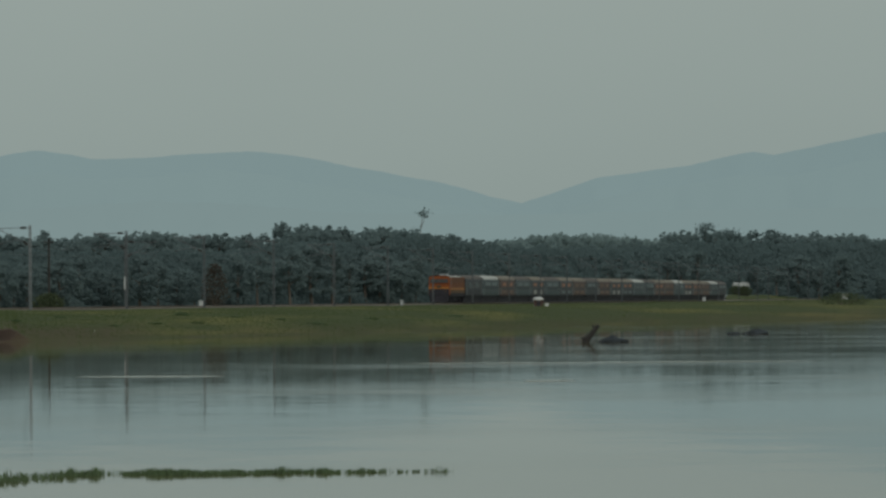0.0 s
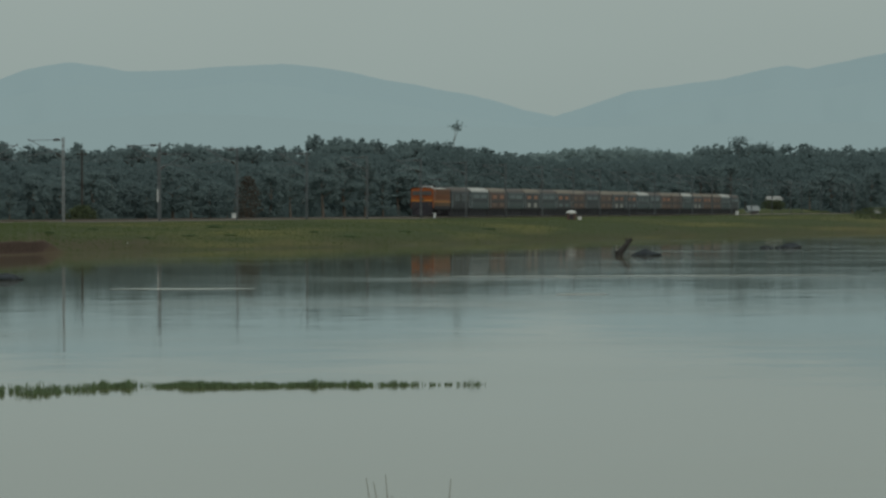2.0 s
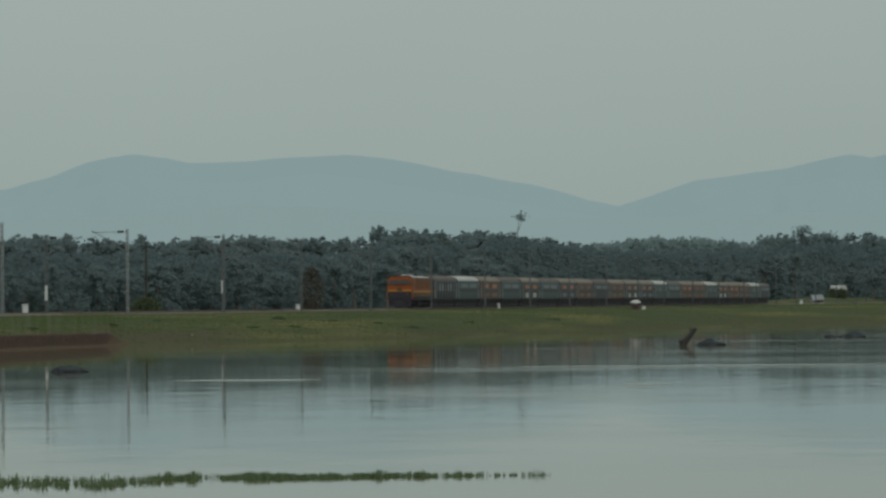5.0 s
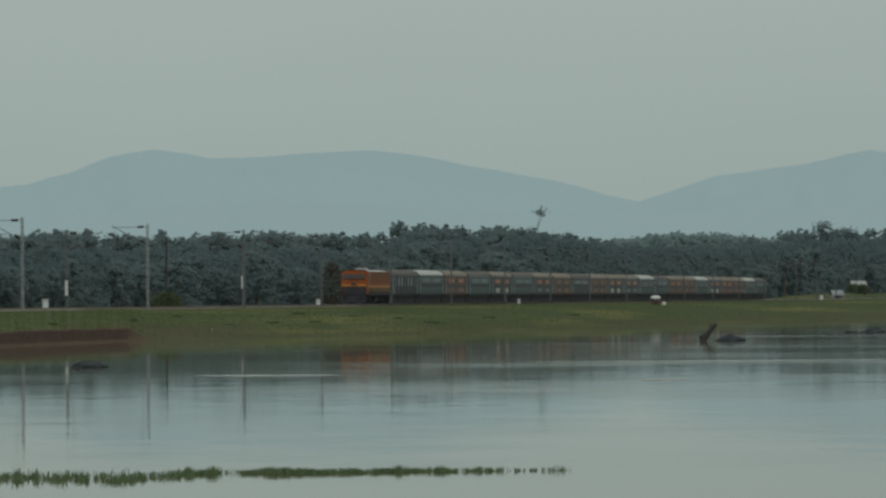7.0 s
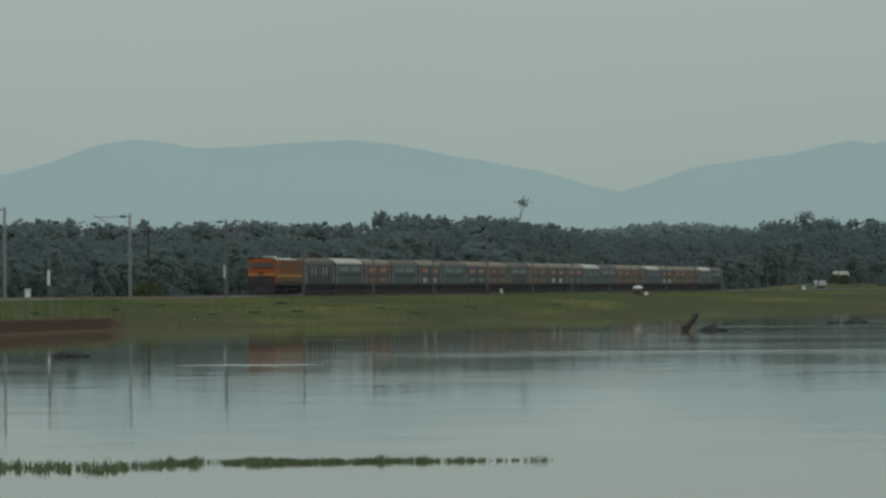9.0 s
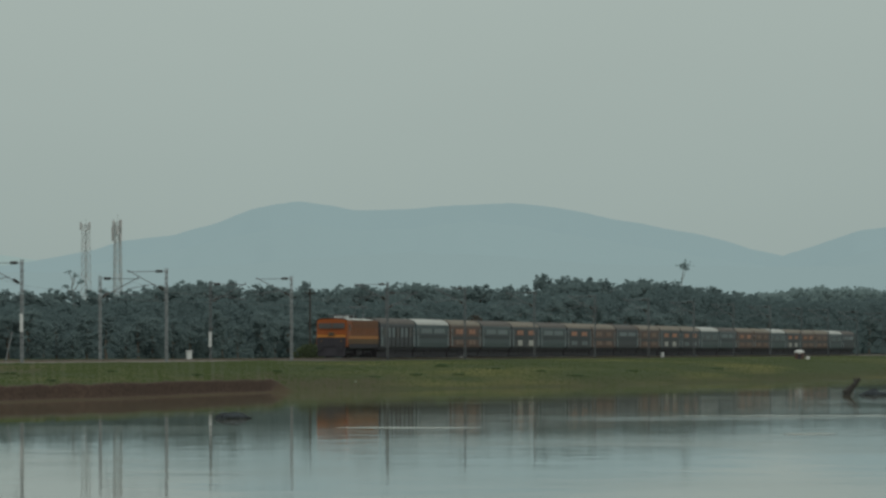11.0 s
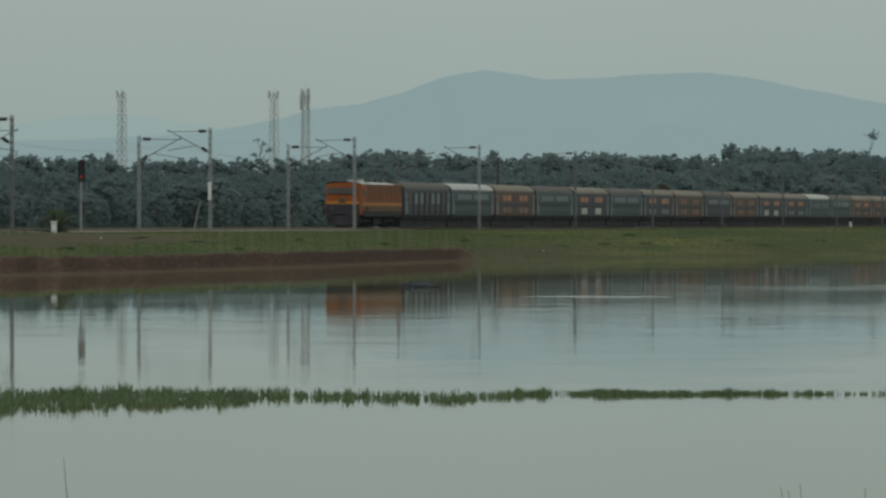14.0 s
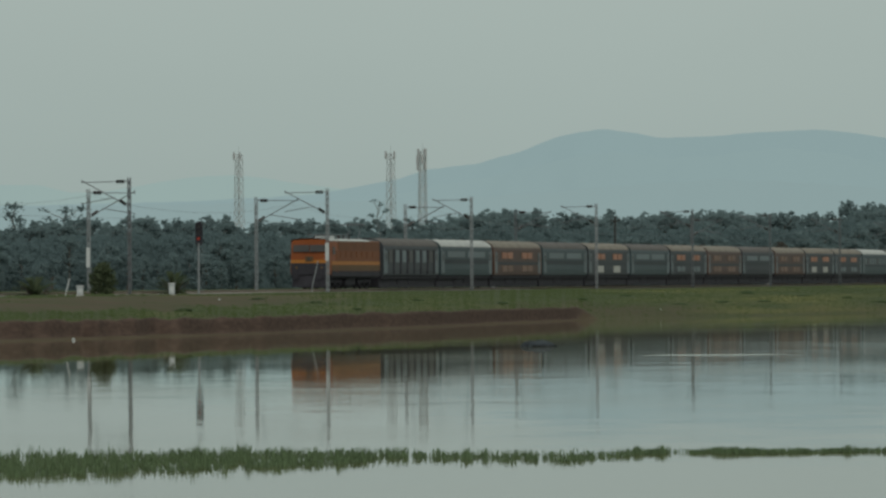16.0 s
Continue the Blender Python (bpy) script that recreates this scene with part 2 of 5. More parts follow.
M = dict(
    ground=ground_material(), water=water_material(), riffle=water_material("riffled_water", 0.12, 0.26),
    # haze glow: paler towards the hill feet and for the farthest range
    hill=haze_glow_material("far_hill", (0.075, 0.10, 0.095), (0.144, 0.197, 0.208, 1.0)),
    hill_spur=haze_glow_material("far_hill_spur", (0.075, 0.10, 0.095), (0.147, 0.200, 0.209, 1.0)),
    hill_near=haze_glow_material("far_foothill", (0.06, 0.08, 0.075), (0.157, 0.212, 0.219, 1.0)),
    hill_far=haze_glow_material("farthest_hill", (0.03, 0.05, 0.04), (0.212, 0.272, 0.268, 1.0)),
    # wood leaves are raised and blued, putting the haze before them into colour
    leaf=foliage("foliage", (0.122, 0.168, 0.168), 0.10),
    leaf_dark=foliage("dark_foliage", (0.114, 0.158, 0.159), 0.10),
    # darker copy of the leaf tint, as shade below and between the crowns
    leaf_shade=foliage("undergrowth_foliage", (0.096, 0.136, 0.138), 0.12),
    # distance haze put into this leaf colour
    leaf_far=foliage("haze_paled_foliage", (0.17, 0.23, 0.228)),
    leaf_brown=foliage("brown_foliage", (0.075, 0.066, 0.055)),
    leaf_bush=foliage("scrub_foliage", (0.075, 0.094, 0.052)),
    bark=material("bark", (0.09, 0.075, 0.06), 0.9, grain=5, amount=0.3, bump=0.4),
    # bark lightened to put the haze before the tall trees into it
    bark_far=material("haze_paled_bark", (0.17, 0.19, 0.185), 0.9, grain=5, amount=0.25, bump=0.3),
    reed=material("reed_blades", (0.068, 0.100, 0.050), 0.7, grain=2, amount=0.45, island=True, sheen=0.12),
    grass=material("grass_blades", (0.046, 0.062, 0.023), 0.85, grain=0.2, amount=0.13, stain=0.05, island=True, sheen=0.08),
    stalk=material("dry_stalk", (0.12, 0.11, 0.07), 0.8),
    ballast=material("track_ballast", (0.075, 0.068, 0.058), 0.95, grain=14, amount=0.4, bump=0.8, sheen=0.12),
    rail=material("rail_steel", (0.18, 0.13, 0.10), 0.45, 0.8, grain=4),
    sleeper=material("concrete_sleeper", (0.30, 0.29, 0.27), 0.9, grain=6, piece=True),
    steel=material("galvanised_steel", (0.185, 0.20, 0.205), 0.5, 0.3, grain=5, amount=0.2, bump=0.1),
    # farther masts: steel toned towards the wood, as haze fades them
    steel_faded=material("haze_faded_steel", (0.095, 0.108, 0.112), 0.8, 0.1, grain=5, sheen=0.2),
    steel_far=material("hazy_grey_steel", (0.078, 0.092, 0.096), 0.8, 0.1, grain=5, sheen=0.2),
    steel_dark=material("weathered_steel", (0.10, 0.105, 0.11), 0.6, 0.3, grain=5),
    wire=material("copper_wire", (0.07, 0.07, 0.07), 0.5, 0.6),
    insulator=material("brown_porcelain", (0.018, 0.014, 0.014), 0.25, grain=10),
    white=material("white_paint", (0.40, 0.42, 0.41), 0.6, grain=4, amount=0.12),
    cabinet=material("pale_grey_enamel", (0.30, 0.33, 0.33), 0.5, grain=4, amount=0.12),
    orange=material("orange_red_paint", (0.170, 0.047, 0.012), 0.45, grain=3, amount=0.2, stain=0.5, sheen=0.12),
    orange_side=material("dusty_orange_paint", (0.140, 0.050, 0.018), 0.55, grain=3, amount=0.25, stain=0.6, sheen=0.12),
    yellow=material("yellow_stripe", (0.30, 0.125, 0.028), 0.5, grain=4, amount=0.12, sheen=0.12),
    side_brown=material("upper_side_brown", (0.118, 0.052, 0.026), 0.6, grain=3, amount=0.3, sheen=0.12),
    tan_band=material("dusty_tan_band", (0.098, 0.060, 0.030), 0.6, grain=4, amount=0.2, sheen=0.12),
    black=material("underframe_black", (0.030, 0.029, 0.034), 0.7, grain=6, amount=0.4, sheen=0.12),
    glass=material("dark_glass", (0.046, 0.044, 0.042), 0.4, grain=1, amount=0.2, sheen=0.12),
    # windows' sky reflection put in as a pale tone; doors and trim share it
    shutter=material("pale_window_glare_and_door", (0.102, 0.128, 0.134), 0.4, grain=2, amount=0.2, piece=True, sheen=0.12),
    shutter_tan=material("tan_window_shutter", (0.15, 0.10, 0.075), 0.5, grain=2, amount=0.2, piece=True, sheen=0.12),
    shutter_orange=material("orange_window_panel", (0.275, 0.140, 0.090), 0.5, grain=2, amount=0.2, piece=True, sheen=0.12),
    shutter_white=material("white_panel", (0.33, 0.33, 0.30), 0.5, grain=2, amount=0.15, piece=True, sheen=0.12),
    body_blue=material("slate_blue_coach_paint", (0.035, 0.053, 0.057), 0.45, grain=2.5, amount=0.25, stain=0.4, sheen=0.12),
    body_grey=material("grey_coach_paint", (0.037, 0.042, 0.046), 0.5, grain=2.5, amount=0.25, stain=0.4, sheen=0.12),
    body_brown=material("brown_coach_paint", (0.068, 0.042, 0.034), 0.5, grain=2.5, amount=0.25, stain=0.4, sheen=0.12),
    body_dark=material("dark_coach_band", (0.027, 0.033, 0.038), 0.5, grain=2.5, amount=0.2, sheen=0.12),
    roof_white=material("whitened_coach_roof", (0.30, 0.31, 0.285), 0.6, grain=1.5, amount=0.15, sheen=0.12),
    roof_tan=material("dusty_coach_roof", (0.145, 0.128, 0.10), 0.7, grain=1.5, amount=0.25, sheen=0.12),
    roof_brown=material("sooty_coach_roof", (0.078, 0.070, 0.062), 0.7, grain=1.5, amount=0.25, sheen=0.12),
    rock=material("wet_dark_rock", (0.030, 0.036, 0.040), 0.95, grain=3, amount=0.5, bump=0.8, sheen=0.12),
    wood=material("weathered_dead_wood", (0.038, 0.036, 0.034), 0.85, grain=5, amount=0.4, bump=0.6, sheen=0.12),
    plaster=material("whitewashed_plaster", (0.42, 0.43, 0.41), 0.8, grain=1, amount=0.15),
    tile_red=material("clay_roof", (0.30, 0.12, 0.07), 0.8, grain=2),
    # tower colours greyed towards the sky, the haze before them put in
    tower_steel=material("tower_steel_hazy", (0.30, 0.335, 0.335), 0.6, 0.1, grain=1),
    tower_grey=material("tower_grey_hazy", (0.31, 0.32, 0.315), 0.6, grain=1),
    lamp_red=material("red_signal_lamp", (0.25, 0.02, 0.01), 0.3, glow=(1.0, 0.10, 0.03, 0.045)),
    headlamp=material("lamp_glass", (0.5, 0.5, 0.45), 0.2),
)


# ---- building helpers ----
def box(bm, x0, x1, y0, y1, z0, z1, bevel=0.0):
    m = Matrix.Translation(((x0 + x1) / 2, (y0 + y1) / 2, (z0 + z1) / 2)) @ Matrix.Diagonal((x1 - x0, y1 - y0, z1 - z0, 1))
    got = bmesh.ops.create_cube(bm, size=1, matrix=m)
    if bevel:
        edges = list({e for v in got["verts"] for e in v.link_edges})
        bmesh.ops.bevel(bm, geom=edges, offset=bevel, segments=2, affect="EDGES")


def tube(bm, a, b, r0, r1=None, n=8):
    a, b = Vector(a), Vector(b)
    r1 = r0 if r1 is None else r1
    way = b - a
    m = Matrix.Translation((a + b) / 2) @ way.to_track_quat("Z", "Y").to_matrix().to_4x4()
    bmesh.ops.create_cone(bm, cap_ends=True, segments=n, radius1=r0, radius2=r1, depth=way.length, matrix=m)


def ball(bm, c, r, squash=(1, 1, 1), sub=2, rough=0.0, seed=0.0):
    m = Matrix.Translation(c) @ Matrix.Diagonal((*squash, 1))
    got = bmesh.ops.create_icosphere(bm, subdivisions=sub, radius=r)
    for v in got["verts"]:
        k = 1 + rough * noise.noise(v.co * (1.3 / r) + Vector((seed, seed, seed)))
        v.co = m @ (v.co * k)


def quad(bm, *pts):
    bm.faces.new([bm.verts.new(p) for p in pts])


def mesh_of(name, bm, mat, soft=False):
    me = bpy.data.meshes.new(name)
    bm.to_mesh(me)
    bm.free()
    me.materials.append(mat)
    if soft:
        for p in me.polygons:
            p.use_smooth = True
    return me


def part(name, bm, mat, parent=None, label="", soft=False):
    ob = new(name, bm if isinstance(bm, bpy.types.Mesh) else mesh_of(name, bm, mat, soft))
    ob.parent = parent
    if label:
        tagged(ob, label)
    return ob


def thing(name, label, category, group="", kind="", m=None):
    ob = tagged(new(name), label, category, group, kind)
    if m:
        ob.matrix_basis = m
    return ob


def raw(name, verts, faces, mat, soft=False):
    me = bpy.data.meshes.new(name)
    me.from_pydata(verts, [], faces)
    me.materials.append(mat)
    if soft:
        for p in me.polygons:
            p.use_smooth = True
    return me


# ---- ground, water, hills ----
def polar_sheet(name, bearings, rings_of, z_of, mat):
    verts, faces = [], []
    for b in bearings:
        rings = rings_of(b)
        for r in rings:
            x, y = r * math.sin(b), r * math.cos(b)
            verts.append((x, y, z_of(x, y)))
    k = len(rings)
    for i in range(len(bearings) - 1):
        for q in range(k - 1):
            faces.append((i * k + q, (i + 1) * k + q, (i + 1) * k + q + 1, i * k + q + 1))
    faces.append(tuple(i * k for i in range(len(bearings) - 1)))
    return raw(name, verts, faces, mat, True)


def fan():
    """One ring of bearings, dense over the stretch where the shore lies ahead."""
    b = list(np.linspace(-math.pi, -1.32, 16)) + list(np.linspace(-1.28, -0.2, 40)) + list(np.linspace(-0.195, 0.19, 330)) + list(np.linspace(0.2, 1.28, 40)) + list(np.linspace(1.32, math.pi, 16))
    return b


def bare_earth(x, y):
    """How bare and trodden the shore is there, 0 to 1."""
    d, u = math.hypot(x, y), math.atan2(x, y) * FOC + MID
    if not -2600 < u < 900 or d > 1000:
        return 0.0
    sh = shore(math.atan2(x, y))
    f = (d - sh) / max(track_d(u) - sh, 1)
    wob = 0.10 * noise.noise((u * 0.012, 0, 3)) + 0.06 * noise.noise((u * 0.06, f * 6, 5))
    patch = smooth(0.14, 0.26, f + wob) * smooth(0.80, 0.66, f + wob) * smooth(-1020, -1350, u)
    beach = smooth(0.22, 0.06, f + wob) * smooth(-380, -560, u) * smooth(-1000, -720, u) * 0.6
    if u < -700 and -3 < d - sh < 3:
        return 0.9
    muddy = 0.35 * smooth(0.1, 0.0, f + wob * 0.5)
    return min(1.0, max(patch * (0.72 + 0.6 * noise.noise((x * 0.35, y * 0.12, 6))), beach, muddy) * (0.85 + 0.4 * noise.noise((x * 0.15, y * 0.1, 2))))


def make_ground():
    def rings(bearing):
        sh = shore(bearing)
        inner = [0.5, 5, 10, 14, 20, 30, 60, 120] + [sh - q for q in (60, 25, 10, 4, 1.5, 0.5)]
        outer = [sh + q for q in (0, 0.6, 1.3, 2.0, 2.6, 2.9, 3.05, 3.2, 3.35, 3.5, 3.65, 3.8, 3.95, 4.2, 4.8, 6, 7.5)]
        return inner + outer + [sh + q for q in np.arange(10, 60, 1.6)] + [sh + q for q in np.arange(61, 330, 5)] + [sh + 335 + (4560 - sh) * f ** 2 for f in np.linspace(0, 1, 36)]

    sheet = polar_sheet("ground", fan(), rings, ground_z, M["ground"])
    bare = sheet.attributes.new("bare_earth", "FLOAT", "POINT")
    face = sheet.attributes.new("bank_face", "FLOAT", "POINT")
    for k, v in enumerate(sheet.vertices):
        x, y = v.co.x, v.co.y
        bare.data[k].value = bare_earth(x, y)
        d, u = math.hypot(x, y), math.atan2(x, y) * FOC + MID
        if -3000 < u < -680 and d < 500:
            q = d - shore(math.atan2(x, y))
            face.data[k].value = smooth(2.5, 2.9, q) * smooth(4.6, 4.0, q) * smooth(-690, -725, u)
    tagged(new("ground", sheet),
           "grassy lake shore with yellowed drifts and a bare earth bank", "ground", kind="structure")
    verts = [(0, 0, 0)]
    n = 96
    for r in (60, 200, 500, 1200):
        verts += [(r * math.sin(2 * math.pi * i / n), r * math.cos(2 * math.pi * i / n), 0) for i in range(n)]
    faces = [(0, 1 + (i + 1) % n, 1 + i) for i in range(n)]
    for k in range(3):
        a, b = 1 + k * n, 1 + (k + 1) * n
        faces += [(a + i, a + (i + 1) % n, b + (i + 1) % n, b + i) for i in range(n)]
    tagged(new("water", raw("water", verts, faces, M["water"])), "calm grey lake water with faint ripples", "water", kind="structure")


def ridge(name, label, d, us, vs, mat, rough, seed):
    """A far range: a crest given by a few summits and saddles, with a broad slope before it."""
    cols = np.arange(us[0], us[-1], 12.0)
    verts, faces = [], []
    steps = 17
    for u in cols:
        v = float(np.interp(u, us, vs))
        wob = rough * (noise.noise((u * 0.02 + seed, 0, 0)) + 0.5 * noise.noise((u * 0.07 + seed, 5, 0)))
        top = height(v + wob, d)
        for k in range(steps):
            f = k / (steps - 1)
            fold = noise.noise((u * 0.008 + seed, f * 1.1, 3)) + 0.5 * noise.noise((u * 0.024 + seed, f * 2.2, 8))
            dd = d - (1 - f) * 150 + 15 * fold * min(1.0, 5 * f * (1 - f))
            z = top * (f ** 0.8) + 4 * noise.noise((u * 0.01, f * 3, seed)) * (1 - f) * f
            p = at(u, dd, z if k else -3)
            verts.append(p)
    for i in range(len(cols) - 1):
        for k in range(steps - 1):
            a = i * steps + k
            faces.append((a, a + steps, a + steps + 1, a + 1))
    ob = new(name, raw(name, [tuple(p) for p in verts], faces, mat, True))
    return tagged(ob, label, "hills", kind="structure")


def make_hills():
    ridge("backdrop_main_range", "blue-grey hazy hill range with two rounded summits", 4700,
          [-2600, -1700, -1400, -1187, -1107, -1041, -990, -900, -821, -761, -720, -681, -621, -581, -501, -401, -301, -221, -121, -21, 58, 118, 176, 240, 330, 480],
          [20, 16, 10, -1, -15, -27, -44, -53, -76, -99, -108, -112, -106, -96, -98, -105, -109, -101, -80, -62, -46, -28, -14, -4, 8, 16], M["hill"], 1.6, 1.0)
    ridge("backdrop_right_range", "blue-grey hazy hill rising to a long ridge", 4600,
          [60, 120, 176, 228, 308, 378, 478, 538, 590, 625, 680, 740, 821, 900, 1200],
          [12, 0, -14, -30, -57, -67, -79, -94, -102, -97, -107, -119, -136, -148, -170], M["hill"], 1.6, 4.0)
    # spurs glow slightly paler, so the haze seems thicker lower down
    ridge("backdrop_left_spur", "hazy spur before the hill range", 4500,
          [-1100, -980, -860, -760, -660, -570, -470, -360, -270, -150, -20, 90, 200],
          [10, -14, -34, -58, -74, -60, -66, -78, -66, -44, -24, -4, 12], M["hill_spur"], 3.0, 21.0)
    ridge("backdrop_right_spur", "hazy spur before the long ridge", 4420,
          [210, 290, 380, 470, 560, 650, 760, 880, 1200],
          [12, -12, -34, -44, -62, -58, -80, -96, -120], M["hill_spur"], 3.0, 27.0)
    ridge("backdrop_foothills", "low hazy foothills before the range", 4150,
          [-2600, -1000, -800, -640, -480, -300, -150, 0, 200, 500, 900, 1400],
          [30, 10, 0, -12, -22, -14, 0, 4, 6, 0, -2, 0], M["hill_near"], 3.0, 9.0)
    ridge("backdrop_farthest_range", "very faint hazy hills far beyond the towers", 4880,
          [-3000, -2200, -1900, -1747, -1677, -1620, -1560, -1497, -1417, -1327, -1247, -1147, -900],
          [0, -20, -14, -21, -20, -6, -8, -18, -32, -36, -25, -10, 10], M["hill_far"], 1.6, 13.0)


# ---- trees ----
def leaf_quad(verts, faces, p, r, rnd):
    """One spray of leaves, spread to the open sky and the lake."""
    n = Vector((rnd.gauss(0, 0.38), -0.76 + rnd.gauss(0, 0.28), 0.55 + rnd.gauss(0, 0.28)))
    a = n.cross(Vector((rnd.gauss(0, 1), rnd.gauss(0, 1), rnd.gauss(0, 1)))).normalized()
    b = n.cross(a).normalized() * r * rnd.uniform(0.5, 1.1)
    a = a * r * rnd.uniform(0.6, 1.3)
    i = len(verts)
    verts += [tuple(p - a), tuple(p + b), tuple(p + a), tuple(p - b)]
    faces.append((i, i + 1, i + 2, i + 3))


def clump(verts, faces, c, r, rnd, leaves, leaf):
    """One loose clump of leaf sprays."""
    for k in range(leaves):
        d = Vector((rnd.gauss(0, 1), rnd.gauss(0, 1), rnd.gauss(0, 0.8))).normalized()
        leaf_quad(verts, faces, c + d * r * rnd.uniform(0.2, 1.1), leaf, rnd)


def crown_mesh(name, h, w, seed, mat, open_crown=0.0, low=0.3, clumps=60, leaves=18, leaf=0.36):
    """Leaf clumps spread along limbs: an uneven crown with gaps."""
    rnd = random.Random(seed)
    verts, faces = [], []
    for c in range(clumps):
        f = rnd.random()
        z = h * (low + (0.97 - low) * f)
        reach = w * (0.35 + 0.65 * math.sin(math.pi * min(1, 0.18 + 0.8 * f)) ** 0.8) * (0.55 + 0.45 * rnd.random())
        ang = rnd.random() * 6.283
        cx, cy = reach * math.cos(ang) * math.sqrt(rnd.random()), reach * math.sin(ang) * math.sqrt(rnd.random())
        cr = w * (0.13 + 0.17 * rnd.random()) * (1 - open_crown * 0.4)
        clump(verts, faces, Vector((cx, cy, z)), cr, rnd, leaves, leaf)
    return raw(name, verts, faces, mat)


def trunk_mesh(name, h, r, seed, limbs=6, low=0.35, spread=0.17):
    rnd = random.Random(seed)
    bm = bmesh.new()
    last = Vector((0, 0, -0.3))
    for k in range(5):
        nxt = Vector((rnd.uniform(-1, 1) * h * 0.02, rnd.uniform(-1, 1) * h * 0.02, h * 0.9 * (k + 1) / 5))
        tube(bm, last, nxt, r * (1 - k * 0.17), r * (1 - (k + 1) * 0.17), 7)
        last = nxt
    for k in range(limbs):
        z = h * (low + (0.85 - low) * k / limbs)
        a = k * 2.4 + rnd.random()
        out = h * spread * (0.6 + 0.5 * rnd.random())
        tube(bm, (0, 0, z), (out * math.cos(a), out * math.sin(a), z + out * 0.8), r * 0.4, r * 0.1, 5)
    return mesh_of(name, bm, M["bark"])


TREE_KINDS = []


def make_tree_kinds():
    for k, (h, w, op, low, cl) in enumerate([(13, 4.2, 0.1, 0.12, 66), (15, 3.8, 0.2, 0.2, 60), (12, 5.0, 0.0, 0.1, 72), (16, 3.4, 0.3, 0.25, 54), (11, 4.4, 0.0, 0.08, 66), (14, 4.6, 0.2, 0.3, 58), (17, 2.8, 0.4, 0.3, 46)]):
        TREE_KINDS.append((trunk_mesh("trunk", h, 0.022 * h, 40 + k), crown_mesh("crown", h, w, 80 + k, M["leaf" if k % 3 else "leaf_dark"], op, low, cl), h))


def tree(kind, u, d, h, group="trees of the wood", label="dark green broadleaf tree standing in a dense wood", turn=0.0, name="tree", widen=1.0):
    trunk, crown, h0 = TREE_KINDS[kind]
    p = at(u, d)
    ob = thing(name, label, "tree", group)
    s = h / h0
    ob.matrix_basis = Matrix.Translation((p.x, p.y, ground_z(p.x, p.y))) @ pose(0, 0, 0, 0, 0, turn) @ Matrix.Diagonal((s * widen, s * widen, s, 1))
    part("trunk", trunk, None, ob)
    part("crown", crown, None, ob)
    return ob


def wood_distance(u):
    return float(np.interp(u, [-2600, -1700, -900, 0, 800, 1600], [1000, 1080, 1280, 1560, 1950, 2500]))


